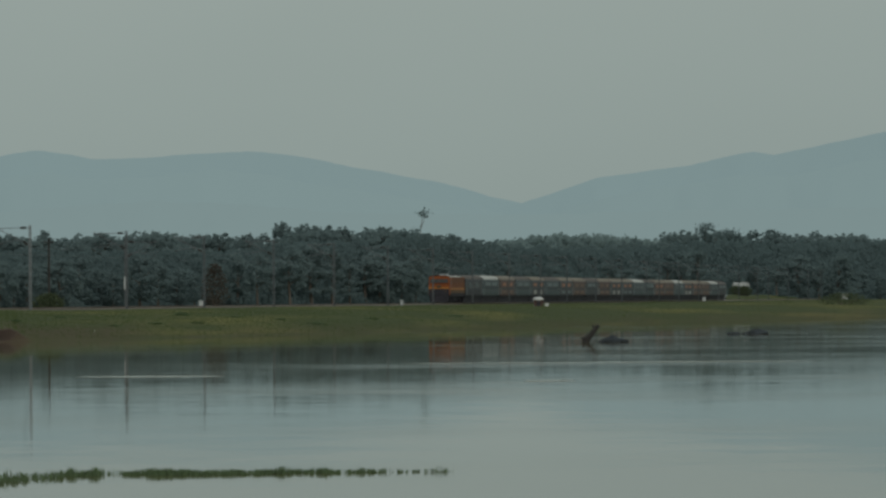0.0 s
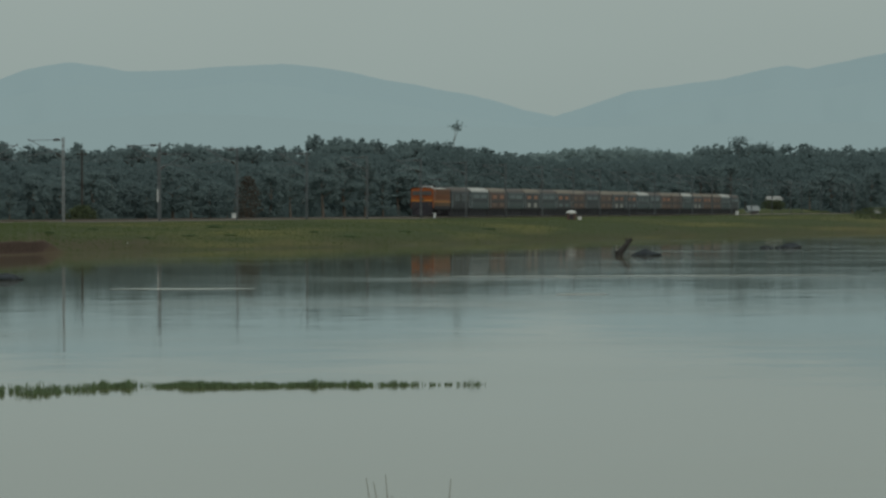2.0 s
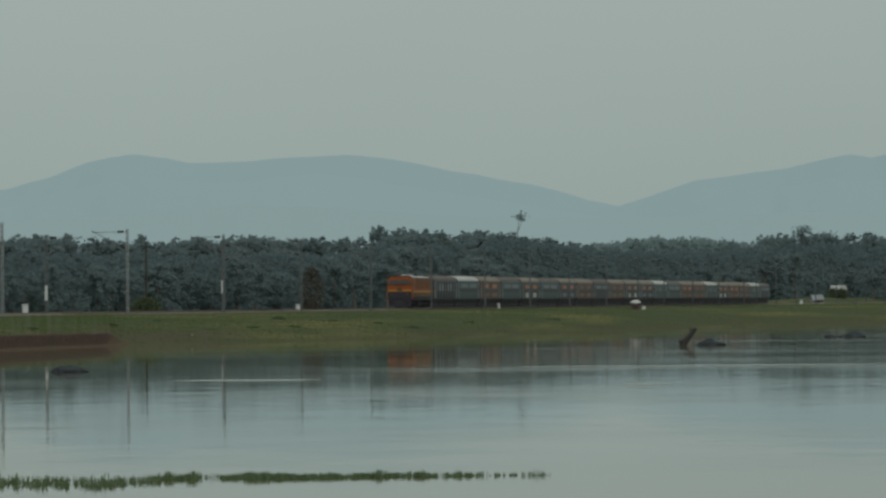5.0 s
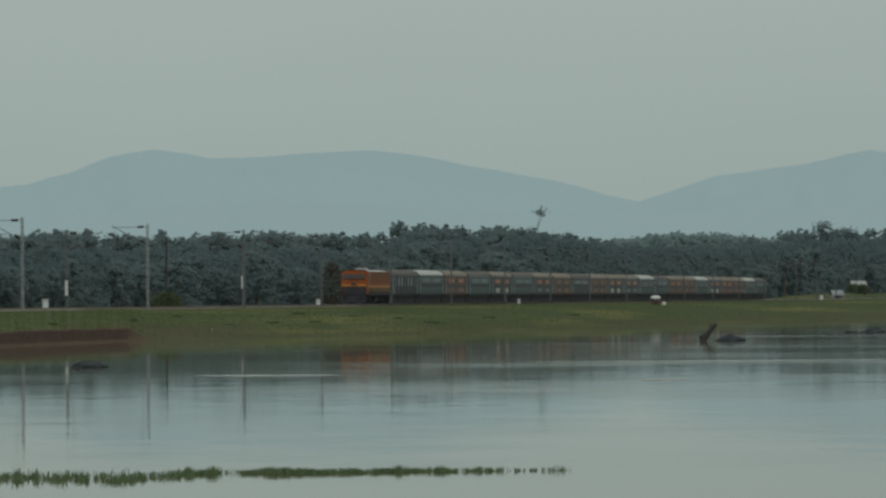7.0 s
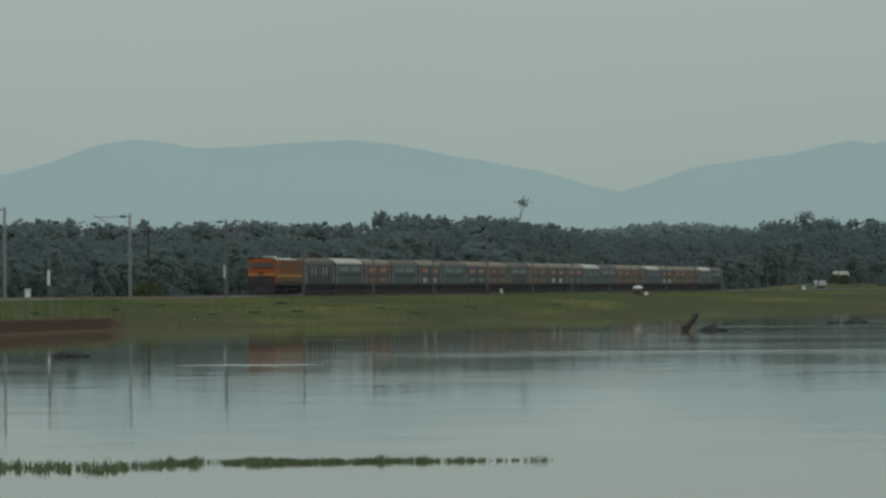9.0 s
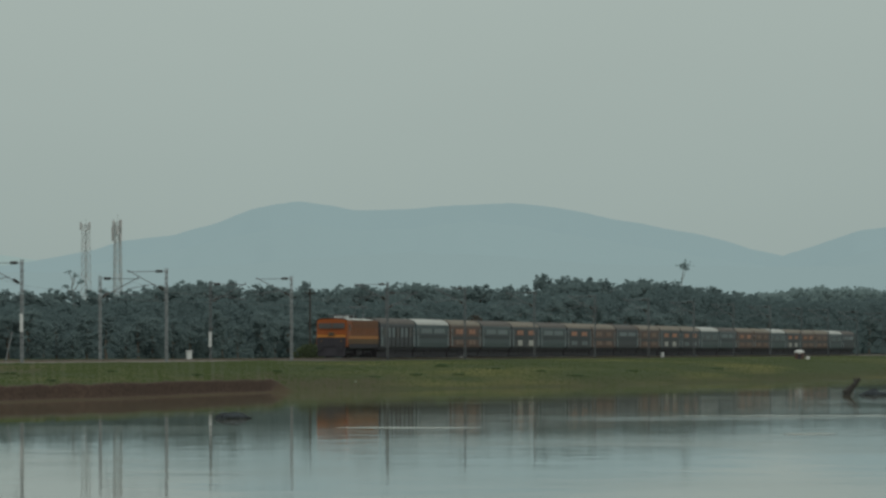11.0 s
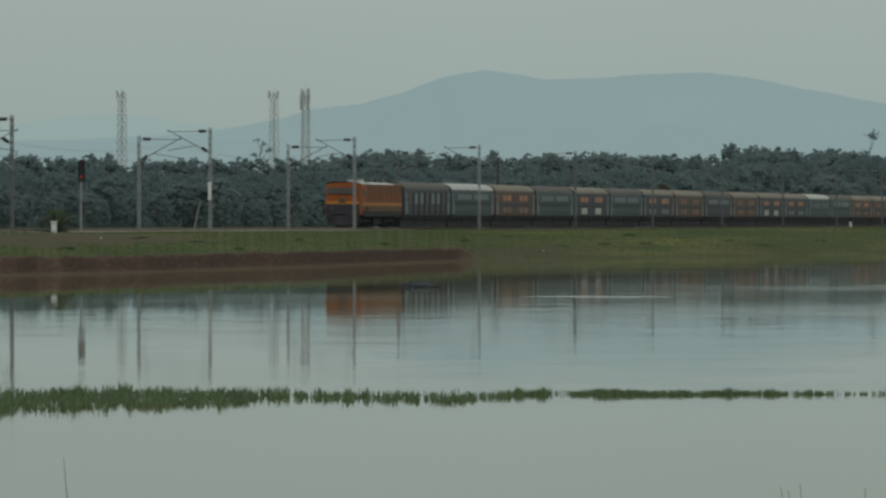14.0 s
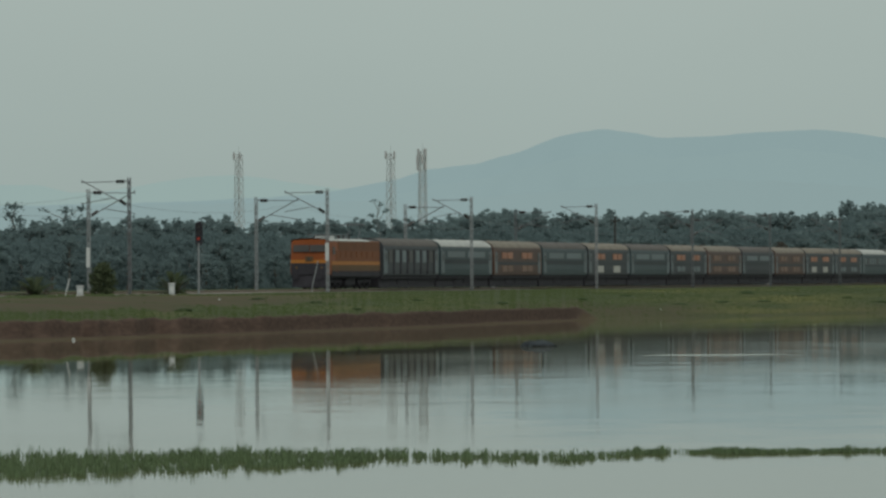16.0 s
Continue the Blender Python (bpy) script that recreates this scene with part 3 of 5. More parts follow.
def make_wood():
    rnd = random.Random(5)
    # height of the canopy along the wood
    us = [-2600, -1760, -1700, -1640, -1500, -1440, -1390, -1330, -1180, -1090, -1000, -880, -800, -740, -640, -560, -480, -400, -300, -250, -190, -150, -100, -60, -10, 40, 100, 150, 300, 400, 480, 560, 640, 760, 900, 1500]
    vs = [62, 58, 50, 44, 42, 46, 36, 44, 44, 46, 44, 34, 34, 38, 38, 42, 40, 42, 38, 26, 22, 25, 23, 38, 32, 44, 52, 58, 59, 57, 51, 50, 51, 51, 51, 51]
    u = -1960.0
    while u < 980:
        d = wood_distance(u) * (1 + rnd.uniform(-0.02, 0.03))
        v = float(np.interp(u, us, vs)) + rnd.uniform(-5, 11)
        tree(rnd.randrange(7), u, d, height(v, d) - 1.7, turn=rnd.uniform(-40, 40), widen=rnd.uniform(1.1, 1.6))
        u += rnd.uniform(14, 27)
    u = -1960.0
    while u < 980:
        d = wood_distance(u) * (1 + rnd.uniform(-0.068, -0.052))
        v = float(np.interp(u, us, vs)) + rnd.uniform(26, 72)
        tree(rnd.choice((0, 1, 2, 3, 4, 5)), u, d, height(v, d) - 1.7, turn=rnd.uniform(-40, 40), widen=rnd.uniform(1.0, 1.5))
        u += rnd.uniform(22, 42)
    # single taller crowns that stand out of the canopy
    u = -1950.0
    while u < 980:
        d = wood_distance(u) * (1 + rnd.uniform(-0.02, 0.02))
        v = float(np.interp(u, us, vs)) + rnd.uniform(-8, 3)
        tree(rnd.choice((0, 1, 3, 5)), u, d, height(v, d) - 1.7, turn=rnd.uniform(-40, 40), widen=rnd.uniform(1.0, 1.4))
        u += rnd.uniform(36, 95)
    # thicket that closes the wood between and below the crowns, in the darker leaf tone
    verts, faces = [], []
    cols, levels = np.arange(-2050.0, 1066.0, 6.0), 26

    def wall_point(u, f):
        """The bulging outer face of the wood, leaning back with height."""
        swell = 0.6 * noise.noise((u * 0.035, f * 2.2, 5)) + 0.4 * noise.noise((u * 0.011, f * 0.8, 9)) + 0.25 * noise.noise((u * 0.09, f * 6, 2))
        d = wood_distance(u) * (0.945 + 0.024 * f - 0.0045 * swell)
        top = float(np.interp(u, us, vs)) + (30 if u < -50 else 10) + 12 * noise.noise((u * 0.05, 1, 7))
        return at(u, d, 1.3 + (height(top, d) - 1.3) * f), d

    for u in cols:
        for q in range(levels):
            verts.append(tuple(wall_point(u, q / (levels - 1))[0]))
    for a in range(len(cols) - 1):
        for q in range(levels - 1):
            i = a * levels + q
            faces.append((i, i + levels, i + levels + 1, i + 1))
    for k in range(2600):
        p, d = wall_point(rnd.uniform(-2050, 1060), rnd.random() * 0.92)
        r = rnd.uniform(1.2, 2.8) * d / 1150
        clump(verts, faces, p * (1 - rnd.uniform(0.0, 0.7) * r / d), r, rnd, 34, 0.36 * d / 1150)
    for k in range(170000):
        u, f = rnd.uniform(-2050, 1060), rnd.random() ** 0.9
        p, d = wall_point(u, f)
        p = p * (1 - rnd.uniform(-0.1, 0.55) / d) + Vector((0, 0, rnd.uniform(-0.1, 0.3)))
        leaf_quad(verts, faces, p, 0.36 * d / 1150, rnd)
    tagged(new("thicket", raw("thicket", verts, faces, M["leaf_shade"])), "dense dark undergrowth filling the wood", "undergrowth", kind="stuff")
    # woods farther off, over the dip on the right, their leaves paled for haze
    verts, faces = [], []
    for k in range(1300):
        u = rnd.uniform(120, 420)
        d = 3000 * (1 + rnd.uniform(-0.02, 0.02))
        top = 47 + 8 * abs(noise.noise((u * 0.03, 0, 0))) + 0.0006 * (u - 270) ** 2
        p = at(u, d, 1 + (height(top, d) - 1) * rnd.random() ** 0.6)
        clump(verts, faces, p, rnd.uniform(1.5, 3.2), rnd, 26, 0.9)
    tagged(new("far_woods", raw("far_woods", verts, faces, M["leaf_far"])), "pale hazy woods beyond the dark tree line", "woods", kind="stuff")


def umbrella_tree(u, d, v_top, tufts, label):
    """A tall bare-stemmed tree with a few separate leaf tufts: (share of height, reach sideways, radius)."""
    p = at(u, d)
    g = ground_z(p.x, p.y)
    h = height(v_top, d) - g
    ob = thing("tall_tree", label, "tree", "", "", Matrix.Translation((p.x, p.y, g)))
    bm = bmesh.new()
    tube(bm, (0, 0, -0.3), (0.3, 0, h * 0.55), 0.26, 0.18)
    tube(bm, (0.3, 0, h * 0.55), (-0.2, 0, h * 0.8), 0.18, 0.12)
    tube(bm, (-0.2, 0, h * 0.8), (0.3, 0, h * 0.97), 0.12, 0.05)
    for f, x, r in tufts:
        tube(bm, (0, 0, h * (f - 0.12)), (x, 0, h * f), 0.09, 0.04, 6)
    part("trunk", bm, M["bark_far"], ob)
    rnd = random.Random(int(u) + 9999)
    verts, faces = [], []
    for f, x, r in tufts:
        for k in range(int(46 * r ** 2.3)):
            q = Vector((x + rnd.gauss(0, r * 0.55), rnd.gauss(0, r * 0.55), h * f + rnd.gauss(0, r * 0.28)))
            a = Vector((rnd.gauss(0, 1), rnd.gauss(0, 1), rnd.gauss(0, 0.6))).normalized() * rnd.uniform(0.14, 0.36)
            b = Vector((rnd.gauss(0, 1), rnd.gauss(0, 1), rnd.gauss(0, 0.6))).normalized() * rnd.uniform(0.14, 0.36)
            i = len(verts)
            verts += [tuple(q - a), tuple(q + b), tuple(q + a), tuple(q - b)]
            faces.append((i, i + 1, i + 2, i + 3))
    # the tree at u 0 takes the haze-paled leaves too
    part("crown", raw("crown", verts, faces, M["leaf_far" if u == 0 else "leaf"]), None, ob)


def bush(name, label, u, d, w, h, seed, palm=False, leaf="leaf_bush"):
    p = at(u, d)
    ob = thing(name, label, "bush", "", "", Matrix.Translation((p.x, p.y, ground_z(p.x, p.y) - 0.05)))
    rnd = random.Random(seed)
    bm = bmesh.new()
    for k in range(6):
        a = k * 1.05 + rnd.random()
        tube(bm, (0.1 * math.cos(a), 0.1 * math.sin(a), 0), (w * 0.3 * math.cos(a), w * 0.3 * math.sin(a), h * 0.6), 0.05, 0.02, 5)
    part("stems", bm, M["bark"], ob)
    verts, faces = [], []
    if palm:
        for k in range(60):
            a, e = rnd.random() * 6.283, rnd.uniform(0.15, 1.3)
            n, ln = 7, w * rnd.uniform(0.38, 0.55)
            side = Vector((-math.sin(a), math.cos(a), 0))
            pts = []
            for q in range(n):
                f = q / (n - 1)
                r = ln * f * math.cos(e)
                z = h * 1.5 * f * math.sin(e) - 0.45 * h * f * f + 0.1
                pts.append(Vector((r * math.cos(a), r * math.sin(a), max(z, 0.05))))
            for q in range(n - 1):
                for sgn in (-1, 1):
                    i = len(verts)
                    tip = pts[q + 1] + side * sgn * 0.22 + Vector((0, 0, -0.06))
                    verts += [tuple(pts[q]), tuple(pts[q + 1]), tuple(tip)]
                    faces.append((i, i + 1, i + 2))
    else:
        for k in range(900):
            f = rnd.random()
            r = w * 0.5 * math.sqrt(rnd.random()) * math.sin(math.pi * (0.25 + 0.7 * f)) ** 0.7
            a = rnd.random() * 6.283
            q = Vector((r * math.cos(a), r * math.sin(a), h * (0.05 + 0.95 * f)))
            q += Vector((rnd.gauss(0, 0.1), rnd.gauss(0, 0.1), rnd.gauss(0, 0.1)))
            d1 = Vector((rnd.gauss(0, 1), rnd.gauss(0, 1), rnd.gauss(0, 1))).normalized() * rnd.uniform(0.1, 0.22)
            d2 = Vector((rnd.gauss(0, 1), rnd.gauss(0, 1), rnd.gauss(0, 1))).normalized() * rnd.uniform(0.08, 0.16)
            i = len(verts)
            verts += [tuple(q - d1), tuple(q + d2), tuple(q + d1), tuple(q - d2)]
            faces.append((i, i + 1, i + 2, i + 3))
    part("leaves", raw("leaves", verts, faces, M[leaf]), None, ob)


# ---- railway ----
S0, S1 = 250.0, 2600.0


def strip(name, profile, mat):
    """A long profile (off, z) along the track."""
    verts, faces = [], []
    ss = list(np.linspace(S0, S1, 60))
    for s in ss:
        for off, z in profile:
            verts.append(tuple(on_track(s, off, z)))
    k = len(profile)
    for i in range(len(ss) - 1):
        for q in range(k - 1):
            a = i * k + q
            faces.append((a, a + 1, a + k + 1, a + k))
    return raw(name, verts, faces, mat)


def make_track():
    tr = tagged(new("railway_track"), "single railway track on a low ballast bed", "railway track", kind="structure")
    part("ballast_bed", strip("ballast_bed", [(3.1, 1.75), (2.0, 2.00), (-2.0, 2.00), (-3.1, 1.60)], M["ballast"]), None, tr, "grey-brown stone ballast")
    for x in (-0.87, 0.87):
        part("rail", strip("rail", [(x + dx, 2.03 + dz) for dx, dz in ((0.07, 0), (0.02, 0.03), (0.036, 0.13), (0.036, 0.17), (-0.036, 0.17), (-0.036, 0.13), (-0.02, 0.03), (-0.07, 0))], M["rail"]), None, tr, "rusty steel rail")
    bm = bmesh.new()
    box(bm, -1.35, 1.35, -0.13, 0.13, -0.17, 0.03, 0.02)
    me = mesh_of("sleeper", bm, M["sleeper"])
    for k in range(300):
        ob = part("sleeper", me, None, tr)
        ob.matrix_basis = Matrix.Translation(on_track(380 + k * 0.65, 0, 1.995)) @ pose(0, 0, 0, 0, 0, -math.degrees(AT))


def mast_pose(p, z):
    return Matrix.Translation((p.x, p.y, z)) @ pose(0, 0, 0, 0, 0, -math.degrees(AT))


def make_mast(label, h, side, tag=False, arms=True, steel="steel"):
    """A lattice catenary mast; side +1: its brackets reach towards local +x."""
    ob = thing("catenary_mast", label, "railway mast", "masts along the track")
    for x in (-0.085, 0.085):
        bm = bmesh.new()
        box(bm, x - 0.032, x + 0.032, -0.08, 0.08, -0.9, h)
        part("post", bm, M[steel], ob)
    bm = bmesh.new()
    z, sg = 0.1, 1
    while z < h - 0.5:
        tube(bm, (-0.085 * sg, 0.08, z), (0.085 * sg, 0.08, z + 0.5), 0.02, n=4)
        tube(bm, (-0.085 * sg, -0.08, z), (0.085 * sg, -0.08, z + 0.5), 0.02, n=4)
        z += 0.5
        sg = -sg
    tagged(part("lacing", bm, M[steel], ob), kind="stuff")
    bm = bmesh.new()
    box(bm, -0.3, 0.3, -0.3, 0.3, -1.2, 0.02, 0.04)
    part("foundation", bm, M["ballast"], ob, "concrete footing")
    if tag:
        bm = bmesh.new()
        box(bm, -0.13, 0.13, -0.22, -0.14, tag, tag + 1.4, 0.01)
        part("white_plate", bm, M["white"], ob, "tall white painted plate")
    if arms:
        s = side
        reach = 3.4
        bm = bmesh.new()
        tube(bm, (0.15 * s, 0, h - 1.9), (s * reach, 0, h - 0.15), 0.035)
        part("bracket_tube", bm, M["steel_dark"], ob)
        bm = bmesh.new()
        tube(bm, (0.15 * s, 0, h - 0.25), (s * reach, 0, h - 0.3), 0.028)
        part("stay_tube", bm, M["steel_dark"], ob)
        bm = bmesh.new()
        tube(bm, (s * 1.0, 0, h - 1.35), (s * reach, 0, h - 1.75), 0.028)
        part("register_arm", bm, M["steel_dark"], ob)
        for a, b in (((0.35 * s, 0, h - 0.25), (0.95 * s, 0, h - 0.26)), ((0.25 * s, 0, h - 1.83), (0.7 * s, 0, h - 1.52))):
            bm = bmesh.new()
            a, b = Vector(a), Vector(b)
            for k in range(5):
                c = a.lerp(b, (k + 0.5) / 5)
                tube(bm, c - (b - a) * 0.075, c + (b - a) * 0.075, 0.15, 0.09, 10)
            part("insulator", bm, M["insulator"], ob, "dark ribbed porcelain insulator")
    return ob


NEAR_U = [-1518, -1168, -913, -692, -522, -385, -262, -155, -60, 20, 90, 155, 210, 257, 308, 354, 398, 420, 455, 490, 525, 561, 594, 613, 648, 683, 706, 733, 760]
FAR_U = [(-1590, 2.1), (-1294, 0), (-1030, 0), (-835, 1.5), (-524, 2.2)]


def make_masts():
    spots, made = [], {}
    for u in NEAR_U:
        s = track_s(u, 2.9)
        spots.append(s)
        m = mast_pose(on_track(s, 2.9), 1.80)
        # steel tone by distance puts the haze fading into the farther masts
        mast_steel = "steel_dark" if u == -1518 else "steel" if u < -600 else "steel_faded" if u < 160 else "steel_far"
        if u == -1168:
            ob = make_mast("grey lattice catenary mast with a white painted plate", 8.2, -1, tag=2.6)
            ob.matrix_basis = m
            continue
        if mast_steel in made:
            copy_thing(made[mast_steel], m)
        else:
            made[mast_steel] = make_mast("grey lattice catenary mast beside the grass verge" if mast_steel == "steel" else "dark rusty catenary mast on the verge" if mast_steel == "steel_dark" else "dull grey catenary mast along the train's track", 8.2, -1, steel=mast_steel)
            made[mast_steel].matrix_basis = m
    for u, tag in FAR_U:
        s = track_s(u, -2.9)
        ob = make_mast("grey catenary mast beyond the track" + (" with a white plate" if tag else ""), 7.6, 1, tag=tag, steel="steel_faded" if u > -1000 else "steel")
        ob.matrix_basis = mast_pose(on_track(s, -2.9), 1.80)
    # contact and carrying wires over the track
    verts, faces = [], []
    wires = thing("overhead_wire", "thin dark overhead contact wire and carrying cable", "overhead wire")
    lo = spots[0] - 58
    ss = [lo] + spots
    for name, z, sag in (("contact_wire", 1.8 + 5.5, 0.0), ("carrying_cable", 1.8 + 7.0, 0.9)):
        bm = bmesh.new()
        for a, b in zip(ss[:-1], ss[1:]):
            last = None
            for k in range(9):
                f = k / 8
                p = on_track(a + (b - a) * f, 0.1, z - sag * 4 * f * (1 - f))
                if last is not None:
                    tube(bm, last, p, 0.008, n=4)
                last = p
        part(name, bm, M["wire"], wires)


def make_signal():
    u, off = -1396, 4.2
    s = track_s(u, off)
    p = on_track(s, off)
    ob = thing("railway_signal", "tall railway signal with a dark head and a lit red lamp", "railway signal", "", "", mast_pose(p, ground_z(p.x, p.y)))
    bm = bmesh.new()
    tube(bm, (0, 0, -0.4), (0, 0, 3.6), 0.075, 0.06, 12)
    part("post", bm, M["steel"], ob, "grey painted post")
    bm = bmesh.new()
    box(bm, -0.27, 0.27, 0, 0.22, 3.45, 5.15, 0.1)
    part("signal_head", bm, M["black"], ob, "black signal head")
    for k, z in enumerate((3.95, 4.4, 4.8)):
        bm = bmesh.new()
        tube(bm, (0, -0.03, z), (0, 0.01, z), 0.11, n=16)
        part("lamp", bm, M["lamp_red"] if k == 0 else M["glass"], ob, "glowing red lamp" if k == 0 else "unlit lamp")
        bm = bmesh.new()
        box(bm, -0.15, 0.15, -0.28, 0.0, z + 0.13, z + 0.17)
        part("hood", bm, M["black"], ob)
    bm = bmesh.new()
    for z in np.arange(0.3, 3.2, 0.35):
        tube(bm, (-0.2, 0.3, z), (0.2, 0.3, z), 0.007, n=4)
    tube(bm, (-0.2, 0.3, 0), (-0.2, 0.3, 3.3), 0.009, n=5)
    tube(bm, (0.2, 0.3, 0), (0.2, 0.3, 3.3), 0.009, n=5)
    part("ladder", bm, M["steel"], ob)


def relay_box(u, v, off, w, h, label):
    s = track_s(u, off)
    p = on_track(s, off)
    ob = thing("relay_cabinet", label, "cabinet", "trackside cabinets", "", mast_pose(p, ground_z(p.x, p.y) - 0.02) @ pose(0, 0, 0, 0, 0, 15))
    bm = bmesh.new()
    box(bm, -w / 2, w / 2, -0.3, 0.3, 0.12, h, 0.03)
    part("body", bm, M["cabinet"], ob)
    bm = bmesh.new()
    box(bm, -w / 2 + 0.06, w / 2 - 0.06, -0.325, -0.303, 0.25, h - 0.12, 0.008)
    part("door", bm, M["white"], ob)
    bm = bmesh.new()
    box(bm, -w / 2 - 0.06, w / 2 + 0.06, -0.36, 0.36, h, h + 0.09, 0.03)
    part("lid", bm, M["white"], ob)
    bm = bmesh.new()
    box(bm, -w / 2 - 0.05, w / 2 + 0.05, -0.35, 0.35, -0.4, 0.12, 0.02)
    part("plinth", bm, M["sleeper"], ob, "concrete plinth")


def short_post(u, off, h, lean, label, mat):
    s = track_s(u, off)
    p = on_track(s, off)
    ob = thing("marker_post", label, "post", "", "", mast_pose(p, ground_z(p.x, p.y)) @ pose(0, 0, 0, 0, lean, 0))
    bm = bmesh.new()
    box(bm, -0.035, 0.035, -0.035, 0.035, -0.4, h, 0.01)
    part("shaft", bm, mat, ob)
    bm = bmesh.new()
    box(bm, -0.07, 0.07, -0.07, 0.07, h, h + 0.04, 0.015)
    part("cap", bm, mat, ob)


def wooden_pole(u, d, v_top):
    """A tall dark timber pole with a short crossarm."""
    p = at(u, d)
    g = ground_z(p.x, p.y)
    h = height(v_top, d) - g
    ob = thing("utility_pole", "tall dark timber utility pole before the wood", "utility pole", "", "", Matrix.Translation((p.x, p.y, g)))
    bm = bmesh.new()
    tube(bm, (0, 0, -0.8), (0, 0, h), 0.20, 0.13, 10)
    part("pole", bm, M["wood"], ob)
    bm = bmesh.new()
    box(bm, -0.7, 0.7, -0.2, -0.1, h - 0.7, h - 0.56, 0.01)
    part("crossarm", bm, M["wood"], ob)
    for x in (-0.6, 0.6):
        bm = bmesh.new()
        tube(bm, (x, -0.15, h - 0.56), (x, -0.15, h - 0.36), 0.06, 0.04, 8)
        part("insulator", bm, M["insulator"], ob)


# ---- train ----
def body_profile(w, floor, eave, top, n=7):
    """Half of a coach cross-section from the sole bar up over the roof, then mirrored."""
    pts = [(w, floor), (w + 0.03, floor + 0.5), (w, eave)]
    for k in range(1, n + 1):
        a = math.pi / 2 * k / n
        pts.append((w * math.cos(a) ** 0.75 if k < n else 0.0, eave + (top - eave) * math.sin(a)))
    return pts


def shell(pts_right, y0, y1, closed=True):
    pts = pts_right + [(-x, z) for x, z in reversed(pts_right[:-1])]
    bm = bmesh.new()
    rows = []
    for y in (y0, y1):
        rows.append([bm.verts.new((x, y, z)) for x, z in pts])
    n = len(pts)
    for i in range(n - 1):
        bm.faces.new((rows[0][i], rows[0][i + 1], rows[1][i + 1], rows[1][i]))
    if closed:
        bm.faces.new(rows[0][::-1])
        bm.faces.new(rows[1])
        bm.faces.new((rows[0][0], rows[1][0], rows[1][-1], rows[0][-1]))
    bmesh.ops.recalc_face_normals(bm, faces=bm.faces)
    return bm


def wheelset_mesh():
    bm = bmesh.new()
    for x in (-0.82, 0.82):
        tube(bm, (x - 0.06, 0, 0.46), (x + 0.06, 0, 0.46), 0.46, 0.46, 20)
        tube(bm, (x - 0.1 if x < 0 else x + 0.04, 0, 0.46), (x - 0.04 if x < 0 else x + 0.1, 0, 0.46), 0.2, 0.2, 12)
    tube(bm, (-0.9, 0, 0.46), (0.9, 0, 0.46), 0.08)
    return mesh_of("wheelset", bm, M["black"])


def bogie_mesh(half, axles):
    bm = bmesh.new()
    for x in (-1.05, 1.05):
        box(bm, x - 0.08, x + 0.08, -half, half, 0.5, 0.78, 0.03)
        for y in axles:
            box(bm, x - 0.12, x + 0.12, y - 0.2, y + 0.2, 0.28, 0.62, 0.03)
            tube(bm, (x, y - 0.35, 0.5), (x, y - 0.35, 0.95), 0.1, n=8)
            tube(bm, (x, y + 0.35, 0.5), (x, y + 0.35, 0.95), 0.1, n=8)
    box(bm, -1.0, 1.0, -0.3, 0.3, 0.55, 0.95, 0.03)
    return mesh_of("bogie", bm, M["black"])


PARTS = {}


def side_panel(x, y0, y1, z0, z1, t=0.03):
    bm = bmesh.new()
    if x > 0:
        box(bm, x - 0.02, x + t, y0, y1, z0, z1, 0.01)
    else:
        box(bm, x - t, x + 0.02, y0, y1, z0, z1, 0.01)
    return bm


